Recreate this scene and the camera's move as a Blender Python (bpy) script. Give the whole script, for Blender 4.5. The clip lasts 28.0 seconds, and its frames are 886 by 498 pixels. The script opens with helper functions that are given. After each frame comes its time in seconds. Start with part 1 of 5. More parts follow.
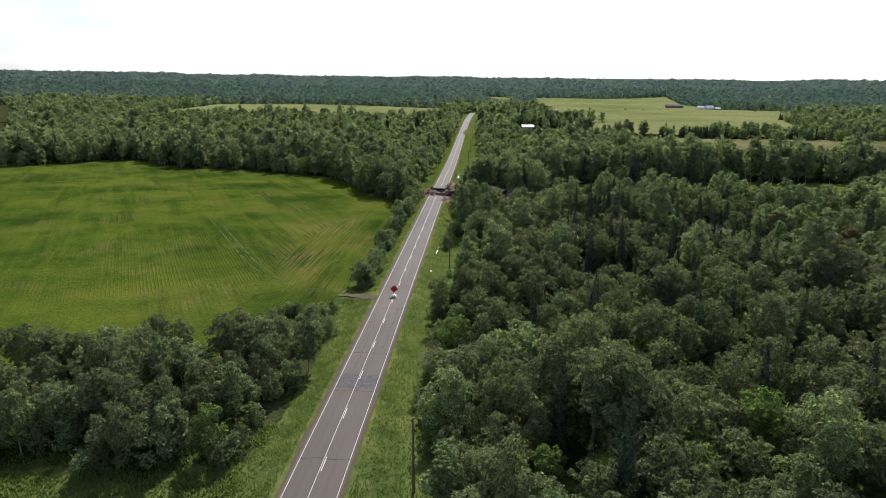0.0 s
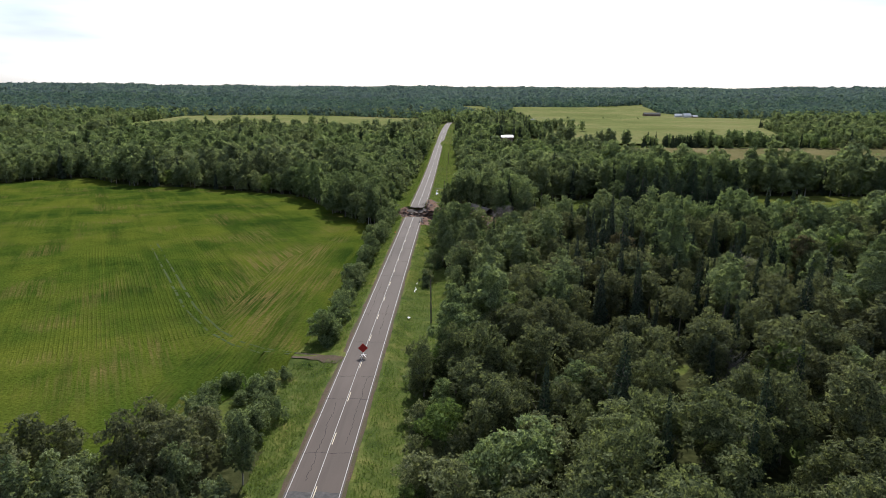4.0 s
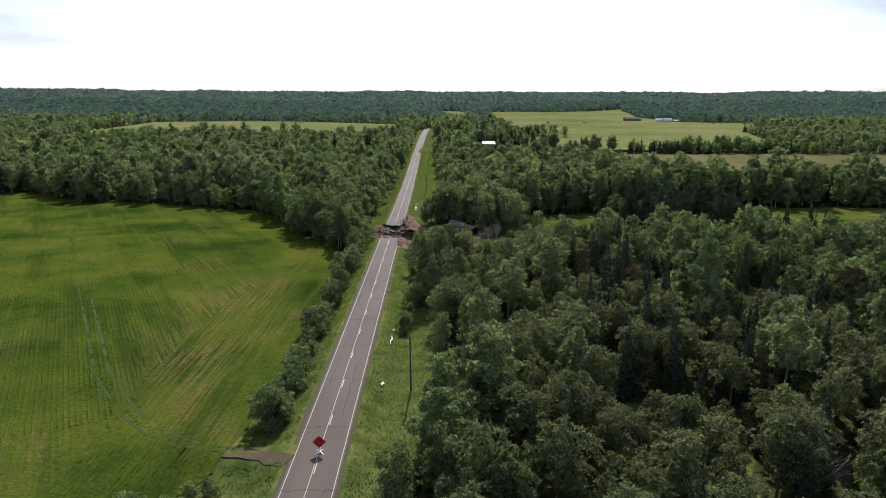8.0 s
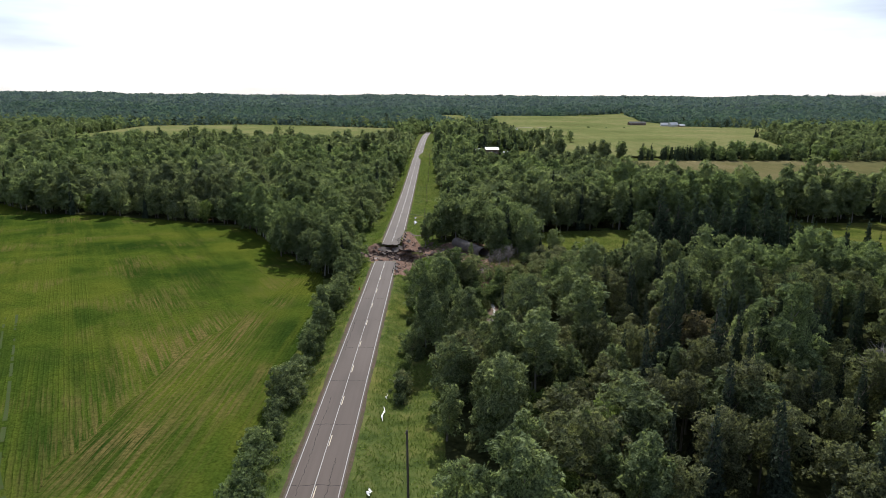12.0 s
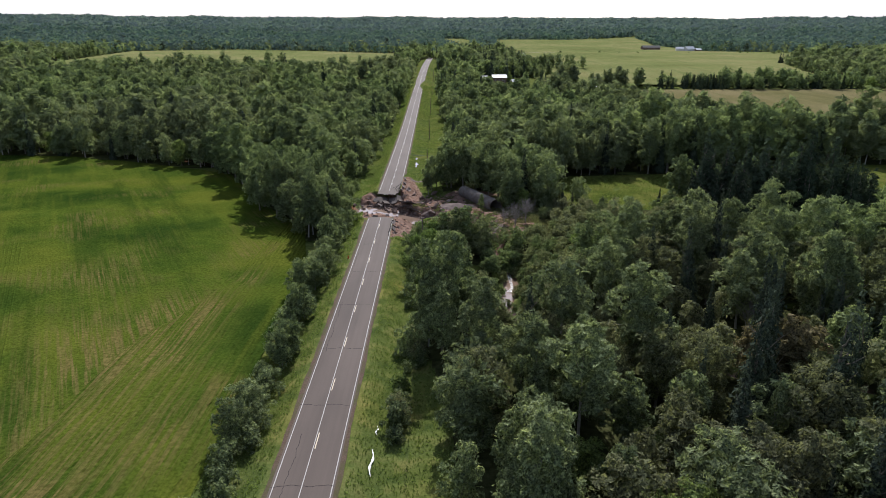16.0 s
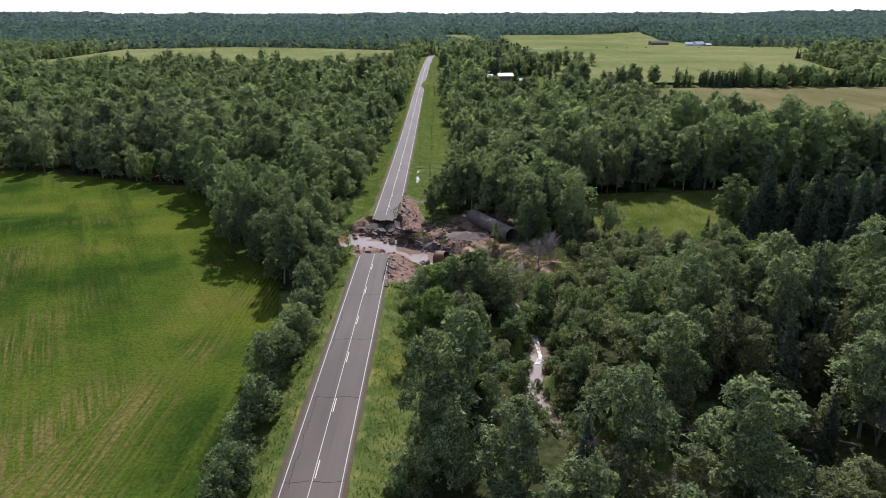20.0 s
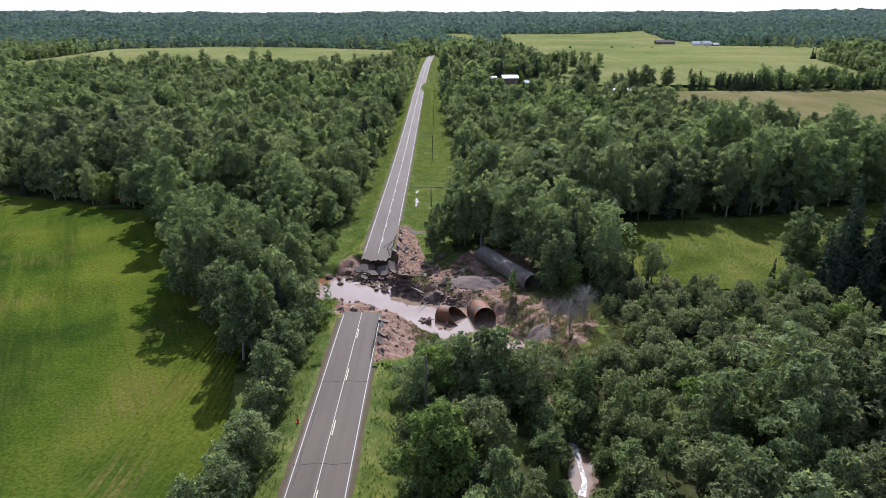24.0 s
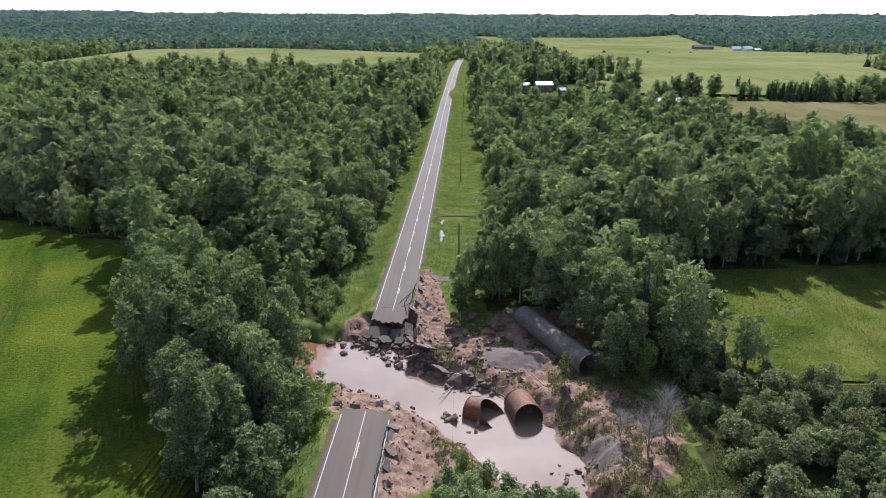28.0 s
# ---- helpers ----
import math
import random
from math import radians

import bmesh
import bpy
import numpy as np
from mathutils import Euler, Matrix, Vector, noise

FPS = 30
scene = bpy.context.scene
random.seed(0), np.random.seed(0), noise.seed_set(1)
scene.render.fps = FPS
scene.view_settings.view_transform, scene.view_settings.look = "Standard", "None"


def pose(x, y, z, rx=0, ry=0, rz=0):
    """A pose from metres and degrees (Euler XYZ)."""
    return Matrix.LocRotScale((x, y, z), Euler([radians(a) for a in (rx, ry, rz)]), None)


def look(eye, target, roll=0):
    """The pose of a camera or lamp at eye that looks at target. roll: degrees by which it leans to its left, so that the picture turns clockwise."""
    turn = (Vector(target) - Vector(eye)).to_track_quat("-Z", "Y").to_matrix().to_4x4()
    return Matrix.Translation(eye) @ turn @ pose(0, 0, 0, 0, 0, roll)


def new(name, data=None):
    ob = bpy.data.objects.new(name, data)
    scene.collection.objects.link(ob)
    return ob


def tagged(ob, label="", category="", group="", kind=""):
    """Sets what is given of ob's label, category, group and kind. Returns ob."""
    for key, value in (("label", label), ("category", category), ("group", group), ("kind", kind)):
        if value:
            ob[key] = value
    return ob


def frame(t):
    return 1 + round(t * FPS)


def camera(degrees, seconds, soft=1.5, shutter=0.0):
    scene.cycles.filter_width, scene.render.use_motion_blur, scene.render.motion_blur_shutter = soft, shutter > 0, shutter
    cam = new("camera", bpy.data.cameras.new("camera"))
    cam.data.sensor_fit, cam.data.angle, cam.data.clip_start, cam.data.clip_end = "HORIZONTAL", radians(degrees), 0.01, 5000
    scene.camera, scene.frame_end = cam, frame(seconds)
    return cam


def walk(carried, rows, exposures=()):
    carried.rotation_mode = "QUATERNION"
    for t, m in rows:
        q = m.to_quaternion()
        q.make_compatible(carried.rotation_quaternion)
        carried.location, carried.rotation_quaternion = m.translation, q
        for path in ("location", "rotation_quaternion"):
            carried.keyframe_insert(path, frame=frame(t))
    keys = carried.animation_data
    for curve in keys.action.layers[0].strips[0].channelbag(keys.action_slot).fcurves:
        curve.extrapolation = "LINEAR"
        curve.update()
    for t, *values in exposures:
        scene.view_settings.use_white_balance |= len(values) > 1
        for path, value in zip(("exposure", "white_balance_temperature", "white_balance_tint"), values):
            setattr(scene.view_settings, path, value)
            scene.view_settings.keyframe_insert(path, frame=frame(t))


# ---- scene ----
cam = camera(69.4, 28.0, soft=0.7)
PATH = [
    (0, (17.333, -0.79, 45.433), (17.23, 1.145, 44.937), 0.7),
    (1, (16.82, 5.876, 45.399), (16.722, 7.813, 44.909), 0.8),
    (2, (16.302, 12.614, 45.38), (16.232, 14.553, 44.897), 0.9),
    (3, (15.856, 19.492, 45.386), (15.791, 21.433, 44.909), 0.7),
    (3.5, (15.653, 22.979, 45.399), (15.598, 24.922, 44.927), 0.5),
    (5.5, (14.955, 37.009, 45.49), (14.985, 38.954, 45.026), 0.2),
    (6, (14.82, 40.585, 45.499), (14.851, 42.531, 45.037), 0.2),
    (7, (14.654, 47.857, 45.499), (14.686, 49.804, 45.043), 0.2),
    (8, (14.504, 55.202, 45.489), (14.536, 57.15, 45.035), 0.2),
    (9, (14.305, 62.539, 45.451), (14.344, 64.487, 44.999), -0.3),
    (10, (14.099, 69.876, 45.407), (14.134, 71.825, 44.961), 0.2),
    (12, (13.708, 84.358, 45.183), (13.742, 86.308, 44.74), 0.3),
    (14.5, (13.49, 102.542, 45.091), (13.517, 104.481, 44.602), -0.1),
    (15, (13.457, 106.185, 45.086), (13.485, 108.107, 44.536), 0.2),
    (15.5, (13.429, 109.829, 45.082), (13.455, 111.734, 44.474), 0.1),
    (16, (13.389, 113.485, 45.079), (13.415, 115.374, 44.422), 0.2),
    (16.5, (13.324, 117.156, 45.075), (13.35, 119.041, 44.406), 0.3),
    (17, (13.212, 120.849, 45.071), (13.235, 122.733, 44.402), 0.3),
    (18, (12.995, 128.283, 45.056), (13.017, 130.168, 44.389), 0.2),
    (20, (12.82, 143.177, 44.99), (12.839, 145.062, 44.322), -0.1),
    (21, (12.722, 150.466, 44.963), (12.744, 152.35, 44.293), 0.2),
    (23.5, (12.289, 168.519, 44.958), (12.306, 170.403, 44.289), -0.3),
    (24, (12.234, 172.114, 44.966), (12.254, 173.998, 44.295), -0.1),
    (25, (12.16, 179.253, 45.005), (12.182, 181.136, 44.332), 0.3),
    (26, (12.029, 186.328, 45.067), (12.039, 188.212, 44.395), 0.1),
    (26.5, (11.923, 189.856, 45.091), (11.903, 191.74, 44.42), 0.1),
    (27, (11.778, 193.363, 45.113), (11.731, 195.247, 44.444), 0.3),
    (27.5, (11.596, 196.82, 45.125), (11.543, 198.705, 44.459), 0.4),
    (28, (11.381, 200.225, 45.124), (11.325, 202.11, 44.459), 0.3),
]
walk(cam, [(t, look(eye, target, roll)) for t, eye, target, roll in PATH],
     [(0, 0.45, 5860, 13), (6, 0.27, 5860, 13), (12, 0.27, 5860, 13), (17, 0.35, 5700, 17), (21, 0.56, 5540, 18), (25, 0.74, 5500, 17), (28, 0.80, 5500, 16)])

# ---- world, sun, exposure ----
SUN_EL, SUN_AZ = 39.5, 3.0        # degrees; azimuth measured from +y towards +x
world = bpy.data.worlds.new("sky")
scene.world = world
world.use_nodes = True
wn, wl = world.node_tree.nodes, world.node_tree.links
sky = wn.new("ShaderNodeTexSky")
sky.sky_type, sky.sun_disc = 'NISHITA', False
sky.sun_elevation, sky.sun_rotation = radians(SUN_EL), radians(SUN_AZ)
sky.air_density, sky.dust_density, sky.ozone_density, sky.altitude = 1.0, 1.6, 2.0, 300
wn["Background"].inputs["Strength"].default_value = 0.15
pale = wn.new("ShaderNodeHueSaturation")          # thin high haze takes most of the colour out of the sky
pale.inputs["Saturation"].default_value = 0.5
wl.new(sky.outputs["Color"], pale.inputs["Color"])
veil = wn.new("ShaderNodeTexNoise")               # faint cloud streaks
veil.inputs["Scale"].default_value, veil.inputs["Detail"].default_value = 2.2, 5.0
stretch = wn.new("ShaderNodeMapping")
stretch.inputs["Scale"].default_value = (1.0, 1.0, 5.0)
wl.new(wn.new("ShaderNodeTexCoord").outputs["Generated"], stretch.inputs["Vector"])
wl.new(stretch.outputs[0], veil.inputs["Vector"])
cloud = wn.new("ShaderNodeMapRange")
for key, value in (("From Min", 0.32), ("From Max", 0.66), ("To Min", 0.5), ("To Max", 1.08)):
    cloud.inputs[key].default_value = value
wl.new(veil.outputs["Fac"], cloud.inputs["Value"])
lit = wn.new("ShaderNodeVectorMath")
lit.operation = 'SCALE'
wl.new(pale.outputs[0], lit.inputs[0])
wl.new(cloud.outputs[0], lit.inputs["Scale"])
wl.new(lit.outputs[0], wn["Background"].inputs["Color"])
sun_data = bpy.data.lights.new("sun", 'SUN')
sun_data.energy, sun_data.angle, sun_data.color = 5.0, radians(0.6), (1.0, 0.93, 0.80)
sun = new("sun", sun_data)
_a, _e = radians(SUN_AZ), radians(SUN_EL)
sun_dir = Vector((math.sin(_a) * math.cos(_e), math.cos(_a) * math.cos(_e), math.sin(_e)))
sun.matrix_world = look(tuple(sun_dir * 300), (0, 0, 0))

# ---- helpers for meshes and materials ----
rng = np.random.default_rng(7)


def mesh_obj(name, verts, faces, mats, parent=None, label="", mat_index=None, attr=None, smooth=False):
    """One mesh object from arrays of vertices and of triangles or quads."""
    verts, faces = np.asarray(verts, np.float32), np.asarray(faces, np.int32)
    me = bpy.data.meshes.new(name)
    n, k = faces.shape
    me.vertices.add(len(verts))
    me.vertices.foreach_set("co", verts.ravel())
    me.loops.add(n * k)
    me.loops.foreach_set("vertex_index", faces.ravel())
    me.polygons.add(n)
    me.polygons.foreach_set("loop_start", np.arange(0, n * k, k, dtype=np.int32))
    me.polygons.foreach_set("loop_total", np.full(n, k, np.int32))
    for m in (mats if isinstance(mats, (list, tuple)) else [mats]):
        me.materials.append(m)
    if mat_index is not None:
        me.polygons.foreach_set("material_index", np.asarray(mat_index, np.int32))
    me.polygons.foreach_set("use_smooth", np.full(n, smooth))
    for key, vals in (attr or {}).items():
        a = me.attributes.new(key, 'FLOAT', 'POINT')
        a.data.foreach_set("value", np.asarray(vals, np.float32))
    me.update(calc_edges=True)
    ob = new(name, me)
    if parent is not None:
        ob.parent = parent
    if label:
        tagged(ob, label)
    return ob


def part(name, bm, material, parent=None, label="", smooth=False):
    """Links a bmesh as one mesh object under a thing or a part."""
    me = bpy.data.meshes.new(name)
    bm.normal_update()
    bm.to_mesh(me)
    bm.free()
    me.materials.append(material)
    if smooth:
        for p in me.polygons:
            p.use_smooth = True
    ob = new(name, me)
    if parent is not None:
        ob.parent = parent
    if label:
        tagged(ob, label)
    return ob


def thing(name, m, label, category, group="", kind=""):
    ob = new(name)
    ob.empty_display_size = 0.3
    ob.matrix_basis = m
    return tagged(ob, label, category, group, kind)


def box(bm, x0, x1, y0, y1, z0, z1, m=None, bevel=0.0):
    vs = [bm.verts.new(p) for p in ((x0, y0, z0), (x1, y0, z0), (x1, y1, z0), (x0, y1, z0), (x0, y0, z1), (x1, y0, z1), (x1, y1, z1), (x0, y1, z1))]
    fs = [bm.faces.new([vs[i] for i in f]) for f in ((0, 3, 2, 1), (4, 5, 6, 7), (0, 1, 5, 4), (1, 2, 6, 5), (2, 3, 7, 6), (3, 0, 4, 7))]
    if bevel:
        es = list({e for f in fs for e in f.edges})
        r = bmesh.ops.bevel(bm, geom=es, offset=bevel, segments=1, affect='EDGES', profile=0.5)
        vs = list({v for f in r["faces"] for v in f.verts} | {v for v in vs if v.is_valid})
    if m is not None:
        bmesh.ops.transform(bm, matrix=m, verts=[v for v in vs if v.is_valid])
    return bm


def material(name, base, rough=0.8, spec=0.3, metal=0.0):
    m = bpy.data.materials.new(name)
    m.use_nodes = True
    b = m.node_tree.nodes["Principled BSDF"]
    b.inputs["Base Color"].default_value = (*base, 1)
    b.inputs["Roughness"].default_value = rough
    b.inputs["Specular IOR Level"].default_value = spec
    b.inputs["Metallic"].default_value = metal
    return m


class Nodes:
    """Short hand for building node materials."""
    def __init__(self, m):
        self.t = m.node_tree
        self.b = m.node_tree.nodes["Principled BSDF"]
        self.pos = self.t.nodes.new("ShaderNodeNewGeometry").outputs["Position"]
    def add(self, kind, ins=()):
        n = self.t.nodes.new(kind)
        for k, v in dict(ins).items():
            if isinstance(v, bpy.types.NodeSocket):
                self.t.links.new(v, n.inputs[k])
            else:
                n.inputs[k].default_value = v
        return n
    def noise(self, scale, detail=4.0, rough=0.55, vec=None, stretch=None):
        v = vec or self.pos
        if stretch:
            v = self.add("ShaderNodeMapping", {"Vector": v, "Scale": stretch}).outputs[0]
        return self.add("ShaderNodeTexNoise", {"Vector": v, "Scale": scale, "Detail": detail, "Roughness": rough}).outputs["Fac"]
    def ramp(self, fac, stops):
        n = self.t.nodes.new("ShaderNodeValToRGB")
        el = n.color_ramp.elements
        while len(el) < len(stops):
            el.new(0.5)
        for e, (p, c) in zip(el, stops):
            e.position = p
            e.color = (*c, 1) if len(c) == 3 else c
        self.t.links.new(fac, n.inputs["Fac"])
        return n.outputs["Color"]
    def mix(self, fac, a, b, mode='MIX'):
        n = self.t.nodes.new("ShaderNodeMix")
        n.data_type, n.blend_type = 'RGBA', mode
        for sock, v in ((n.inputs[0], fac), (n.inputs[6], a), (n.inputs[7], b)):
            if isinstance(v, bpy.types.NodeSocket):
                self.t.links.new(v, sock)
            else:
                sock.default_value = (*v, 1) if isinstance(v, tuple) and len(v) == 3 else v
        return n.outputs[2]
    def math(self, op, a, b=0.0, clamp=False):
        n = self.t.nodes.new("ShaderNodeMath")
        n.operation, n.use_clamp = op, clamp
        for s, v in ((n.inputs[0], a), (n.inputs[1], b)):
            if isinstance(v, bpy.types.NodeSocket):
                self.t.links.new(v, s)
            else:
                s.default_value = v
        return n.outputs[0]
    def step(self, v, lo, hi):
        n = self.add("ShaderNodeMapRange", {"Value": v, "From Min": lo, "From Max": hi})
        return n.outputs[0]
    def attr(self, name):
        n = self.t.nodes.new("ShaderNodeAttribute")
        n.attribute_name = name
        return n.outputs["Fac"]
    def base(self, c):
        self.t.links.new(c, self.b.inputs["Base Color"])
    def rough(self, v):
        self.t.links.new(v, self.b.inputs["Roughness"])
    def bump(self, h, dist, strength=1.0):
        n = self.add("ShaderNodeBump", {"Height": h, "Distance": dist, "Strength": strength})
        self.t.links.new(n.outputs[0], self.b.inputs["Normal"])


# ---- materials ----
def foliage_material(name, dark, light, translucent=0.3, fine=4.5, gaps=0.0):
    m = material(name, light, 0.75, 0.0)
    n = Nodes(m)
    isl = n.t.nodes.new("ShaderNodeNewGeometry").outputs["Random Per Island"]
    obj = n.t.nodes.new("ShaderNodeObjectInfo").outputs["Random"]
    tint = n.math('FRACT', n.math('ADD', n.attr("tint"), obj))
    c = n.ramp(n.math('ADD', n.math('MULTIPLY', tint, 0.50), n.math('MULTIPLY', isl, 0.50)), [(0.0, dark), (0.55, tuple((a + b) / 2 for a, b in zip(dark, light))), (1.0, light)])
    c = n.mix(n.step(n.noise(0.012, 2), 0.35, 0.65), c, n.mix(1.0, c, (0.95, 1.06, 0.88), 'MULTIPLY'))
    # cool dark and warm bright noise in the colour imitates leaf-scale shading
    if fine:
        shade_mottle = n.noise(fine, 3, 0.65)
        c = n.mix(n.step(shade_mottle, 0.38, 0.62), n.mix(1.0, c, (0.42, 0.45, 0.50), 'MULTIPLY'), n.mix(1.0, c, (1.58, 1.54, 1.40), 'MULTIPLY'))
    n.base(c)
    tr = n.add("ShaderNodeBsdfTranslucent", {"Color": n.mix(1.0, c, (1.36, 1.36, 0.90), 'MULTIPLY')})
    mx = n.add("ShaderNodeMixShader", {0: translucent, 1: n.b.outputs[0], 2: tr.outputs[0]})
    if gaps:           # the gaps between the leaves of a spray
        mx = n.add("ShaderNodeMixShader", {0: n.step(n.noise(5.0, 1, 0.5), gaps - 0.02, gaps + 0.02), 1: n.add("ShaderNodeBsdfTransparent").outputs[0], 2: mx.outputs[0]})
    n.t.links.new(mx.outputs[0], n.t.nodes["Material Output"].inputs["Surface"])
    return m


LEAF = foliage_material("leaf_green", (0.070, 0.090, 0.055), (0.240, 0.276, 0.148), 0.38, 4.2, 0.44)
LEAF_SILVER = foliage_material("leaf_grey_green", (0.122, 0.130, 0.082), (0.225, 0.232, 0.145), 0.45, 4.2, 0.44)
# darker leaf copy: the shade of the near woods put into the colour
LEAF_DARKENED = foliage_material("leaf_shade_darkened", (0.077, 0.083, 0.053), (0.166, 0.174, 0.098), 0.36, 4.2, 0.44)
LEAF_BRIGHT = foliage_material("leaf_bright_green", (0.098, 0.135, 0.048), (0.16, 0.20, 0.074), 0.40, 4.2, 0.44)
# distance haze is put into these two bluish leaf colours
LEAF_FAR = foliage_material("leaf_far_haze", (0.072, 0.110, 0.110), (0.136, 0.178, 0.166), 0.3, 0)
LEAF_RIDGE = foliage_material("leaf_ridge_haze", (0.116, 0.152, 0.168), (0.146, 0.186, 0.198), 0.3, 0)
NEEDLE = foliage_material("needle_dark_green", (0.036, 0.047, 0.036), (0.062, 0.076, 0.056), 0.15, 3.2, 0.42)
LEAF_DRY = foliage_material("leaf_dry_brown", (0.11, 0.095, 0.055), (0.17, 0.14, 0.085), 0.2)


def bark(name, a, b):
    m = material(name, a, 0.9, 0.1)
    n = Nodes(m)
    n.base(n.ramp(n.noise(3.0, 5, stretch=(3, 3, 0.6)), [(0.3, a), (0.7, b)]))
    return m


BARK = bark("bark_grey_brown", (0.10, 0.085, 0.065), (0.20, 0.18, 0.15))
BIRCH = bark("bark_pale", (0.17, 0.16, 0.135), (0.30, 0.285, 0.25))
DEADWOOD = bark("bark_dead_grey", (0.15, 0.135, 0.12), (0.27, 0.25, 0.225))


def ground_material():
    m = material("ground_cover", (0.07, 0.11, 0.03), 0.95, 0.0)
    n = Nodes(m)
    big, mid, fine = n.noise(0.035, 4), n.noise(0.35, 5), n.noise(4.0, 4)
    grass = n.ramp(mid, [(0.3, (0.050, 0.076, 0.022)), (0.5, (0.096, 0.124, 0.036)), (0.7, (0.160, 0.165, 0.058))])
    grass = n.mix(n.step(big, 0.45, 0.7), grass, n.mix(1.0, grass, (1.25, 1.1, 0.9), 'MULTIPLY'))
    grass = n.mix(n.step(fine, 0.35, 0.7), n.mix(1.0, grass, (0.7, 0.72, 0.65), 'MULTIPLY'), grass)
    litter = n.ramp(n.noise(1.1, 5), [(0.3, (0.022, 0.026, 0.010)), (0.6, (0.050, 0.055, 0.022)), (0.85, (0.085, 0.075, 0.04))])
    mud = n.ramp(n.noise(0.8, 6, 0.62), [(0.24, (0.080, 0.050, 0.036)), (0.44, (0.19, 0.122, 0.090)), (0.60, (0.275, 0.190, 0.148)), (0.78, (0.36, 0.29, 0.24))])
    mud = n.mix(n.step(n.noise(5.5, 3), 0.4, 0.75), mud, n.mix(1.0, mud, (0.62, 0.58, 0.56), 'MULTIPLY'))
    edge = n.math('MULTIPLY', n.math('SUBTRACT', n.noise(0.7, 5), 0.5), 0.9)
    wood = n.step(n.math('ADD', n.attr("wood"), edge), 0.35, 0.65)
    wet = n.step(n.math('ADD', n.attr("mud"), edge), 0.42, 0.58)
    n.base(n.mix(wet, n.mix(wood, grass, litter), mud))
    n.bump(n.math('ADD', n.math('MULTIPLY', fine, 0.5), mid), 0.25, 0.8)
    return m


GROUND = ground_material()


def field_material(name, dark, green, yellow, rows=None, patch=0.02):
    m = material(name, green, 1.0, 0.0)
    n = Nodes(m)
    vec = n.pos
    if rows:           # drilled at a slant to the road, but alongside it on the headland
        slant = n.add("ShaderNodeMapping", {"Vector": n.pos, "Rotation": (0, 0, radians(-29))}).outputs[0]
        vec = n.mix(n.step(n.attr("headland"), 0.45, 0.55), slant, n.pos)
    big = n.noise(patch, 5, 0.62)
    streak = n.noise(0.30, 4, 0.6, vec, (1, 0.035, 1))
    c = n.ramp(big, [(0.34, dark), (0.47, green), (0.62, yellow)])
    c = n.mix(n.math('MULTIPLY', n.step(streak, 0.50, 0.68), 0.7), c, n.mix(0.75, c, yellow))
    c = n.mix(n.math('MULTIPLY', n.step(n.noise(0.13, 4, 0.6, vec, (1, 0.10, 1)), 0.52, 0.66), 0.6), c, dark)
    fine = n.noise(2.2, 5, 0.65)
    c = n.mix(n.step(fine, 0.36, 0.64), n.mix(1.0, c, (0.62, 0.66, 0.60), 'MULTIPLY'), n.mix(1.0, c, (1.14, 1.12, 1.1), 'MULTIPLY'))
    bare = n.math('MULTIPLY', n.step(n.noise(0.05, 3), 0.52, 0.66), 0.6)
    if rows:
        bare = n.math('ADD', bare, n.attr("bare"), True)
    bare = n.math('MULTIPLY', bare, n.step(n.noise(2.0, 4, 0.62, vec, (1, 0.025, 1)), 0.44, 0.58))
    c = n.mix(n.math('MULTIPLY', bare, 0.8), c, n.ramp(n.noise(1.8, 4), [(0.35, (0.085, 0.068, 0.022)), (0.65, (0.165, 0.130, 0.046))]))
    n.base(c)
    n.bump(fine, 0.25, 0.8)
    return m


CROP = field_material("crop_green", (0.024, 0.045, 0.008), (0.051, 0.078, 0.011), (0.088, 0.106, 0.015), rows=True, patch=0.028)
MEADOW = field_material("meadow_green", (0.046, 0.064, 0.013), (0.082, 0.102, 0.020), (0.124, 0.128, 0.034), patch=0.09)
FARFIELD = field_material("hay_field", (0.118, 0.140, 0.050), (0.160, 0.178, 0.066), (0.215, 0.208, 0.094), patch=0.006)
TANFIELD = field_material("dry_pasture", (0.106, 0.106, 0.045), (0.142, 0.130, 0.059), (0.188, 0.160, 0.084), patch=0.012)


def asphalt_material():
    m = material("asphalt", (0.17, 0.155, 0.145), 0.85, 0.25)
    n = Nodes(m)
    agg, worn = n.noise(28.0, 3), n.noise(0.16, 4, stretch=(1, 0.25, 1))
    lane = n.noise(1.0, 3, stretch=(1.4, 0.012, 1))
    c = n.ramp(worn, [(0.3, (0.080, 0.063, 0.052)), (0.7, (0.110, 0.087, 0.072))])
    c = n.mix(n.math('MULTIPLY', n.step(lane, 0.45, 0.7), 0.5), c, n.mix(1.0, c, (0.80, 0.79, 0.79), 'MULTIPLY'))
    c = n.mix(n.math('MULTIPLY', n.step(agg, 0.4, 0.7), 0.35), c, n.mix(1.0, c, (0.72, 0.72, 0.72), 'MULTIPLY'))
    n.base(c)
    n.bump(agg, 0.01, 0.5)
    return m


ASPHALT = asphalt_material()
PATCH = material("asphalt_patch", (0.085, 0.082, 0.08), 0.9, 0.2)
_n = Nodes(PATCH)
_n.base(_n.ramp(_n.noise(1.6, 5), [(0.3, (0.05, 0.047, 0.046)), (0.7, (0.098, 0.09, 0.086))]))
TAR = material("tar_seal", (0.03, 0.027, 0.026), 0.95, 0.0)


def paint(name, c):
    m = material(name, c, 0.7, 0.3)
    n = Nodes(m)
    n.base(n.mix(n.step(n.noise(3.5, 5, 0.7), 0.48, 0.72), c, tuple(0.35 * v + 0.1 for v in c)))
    return m


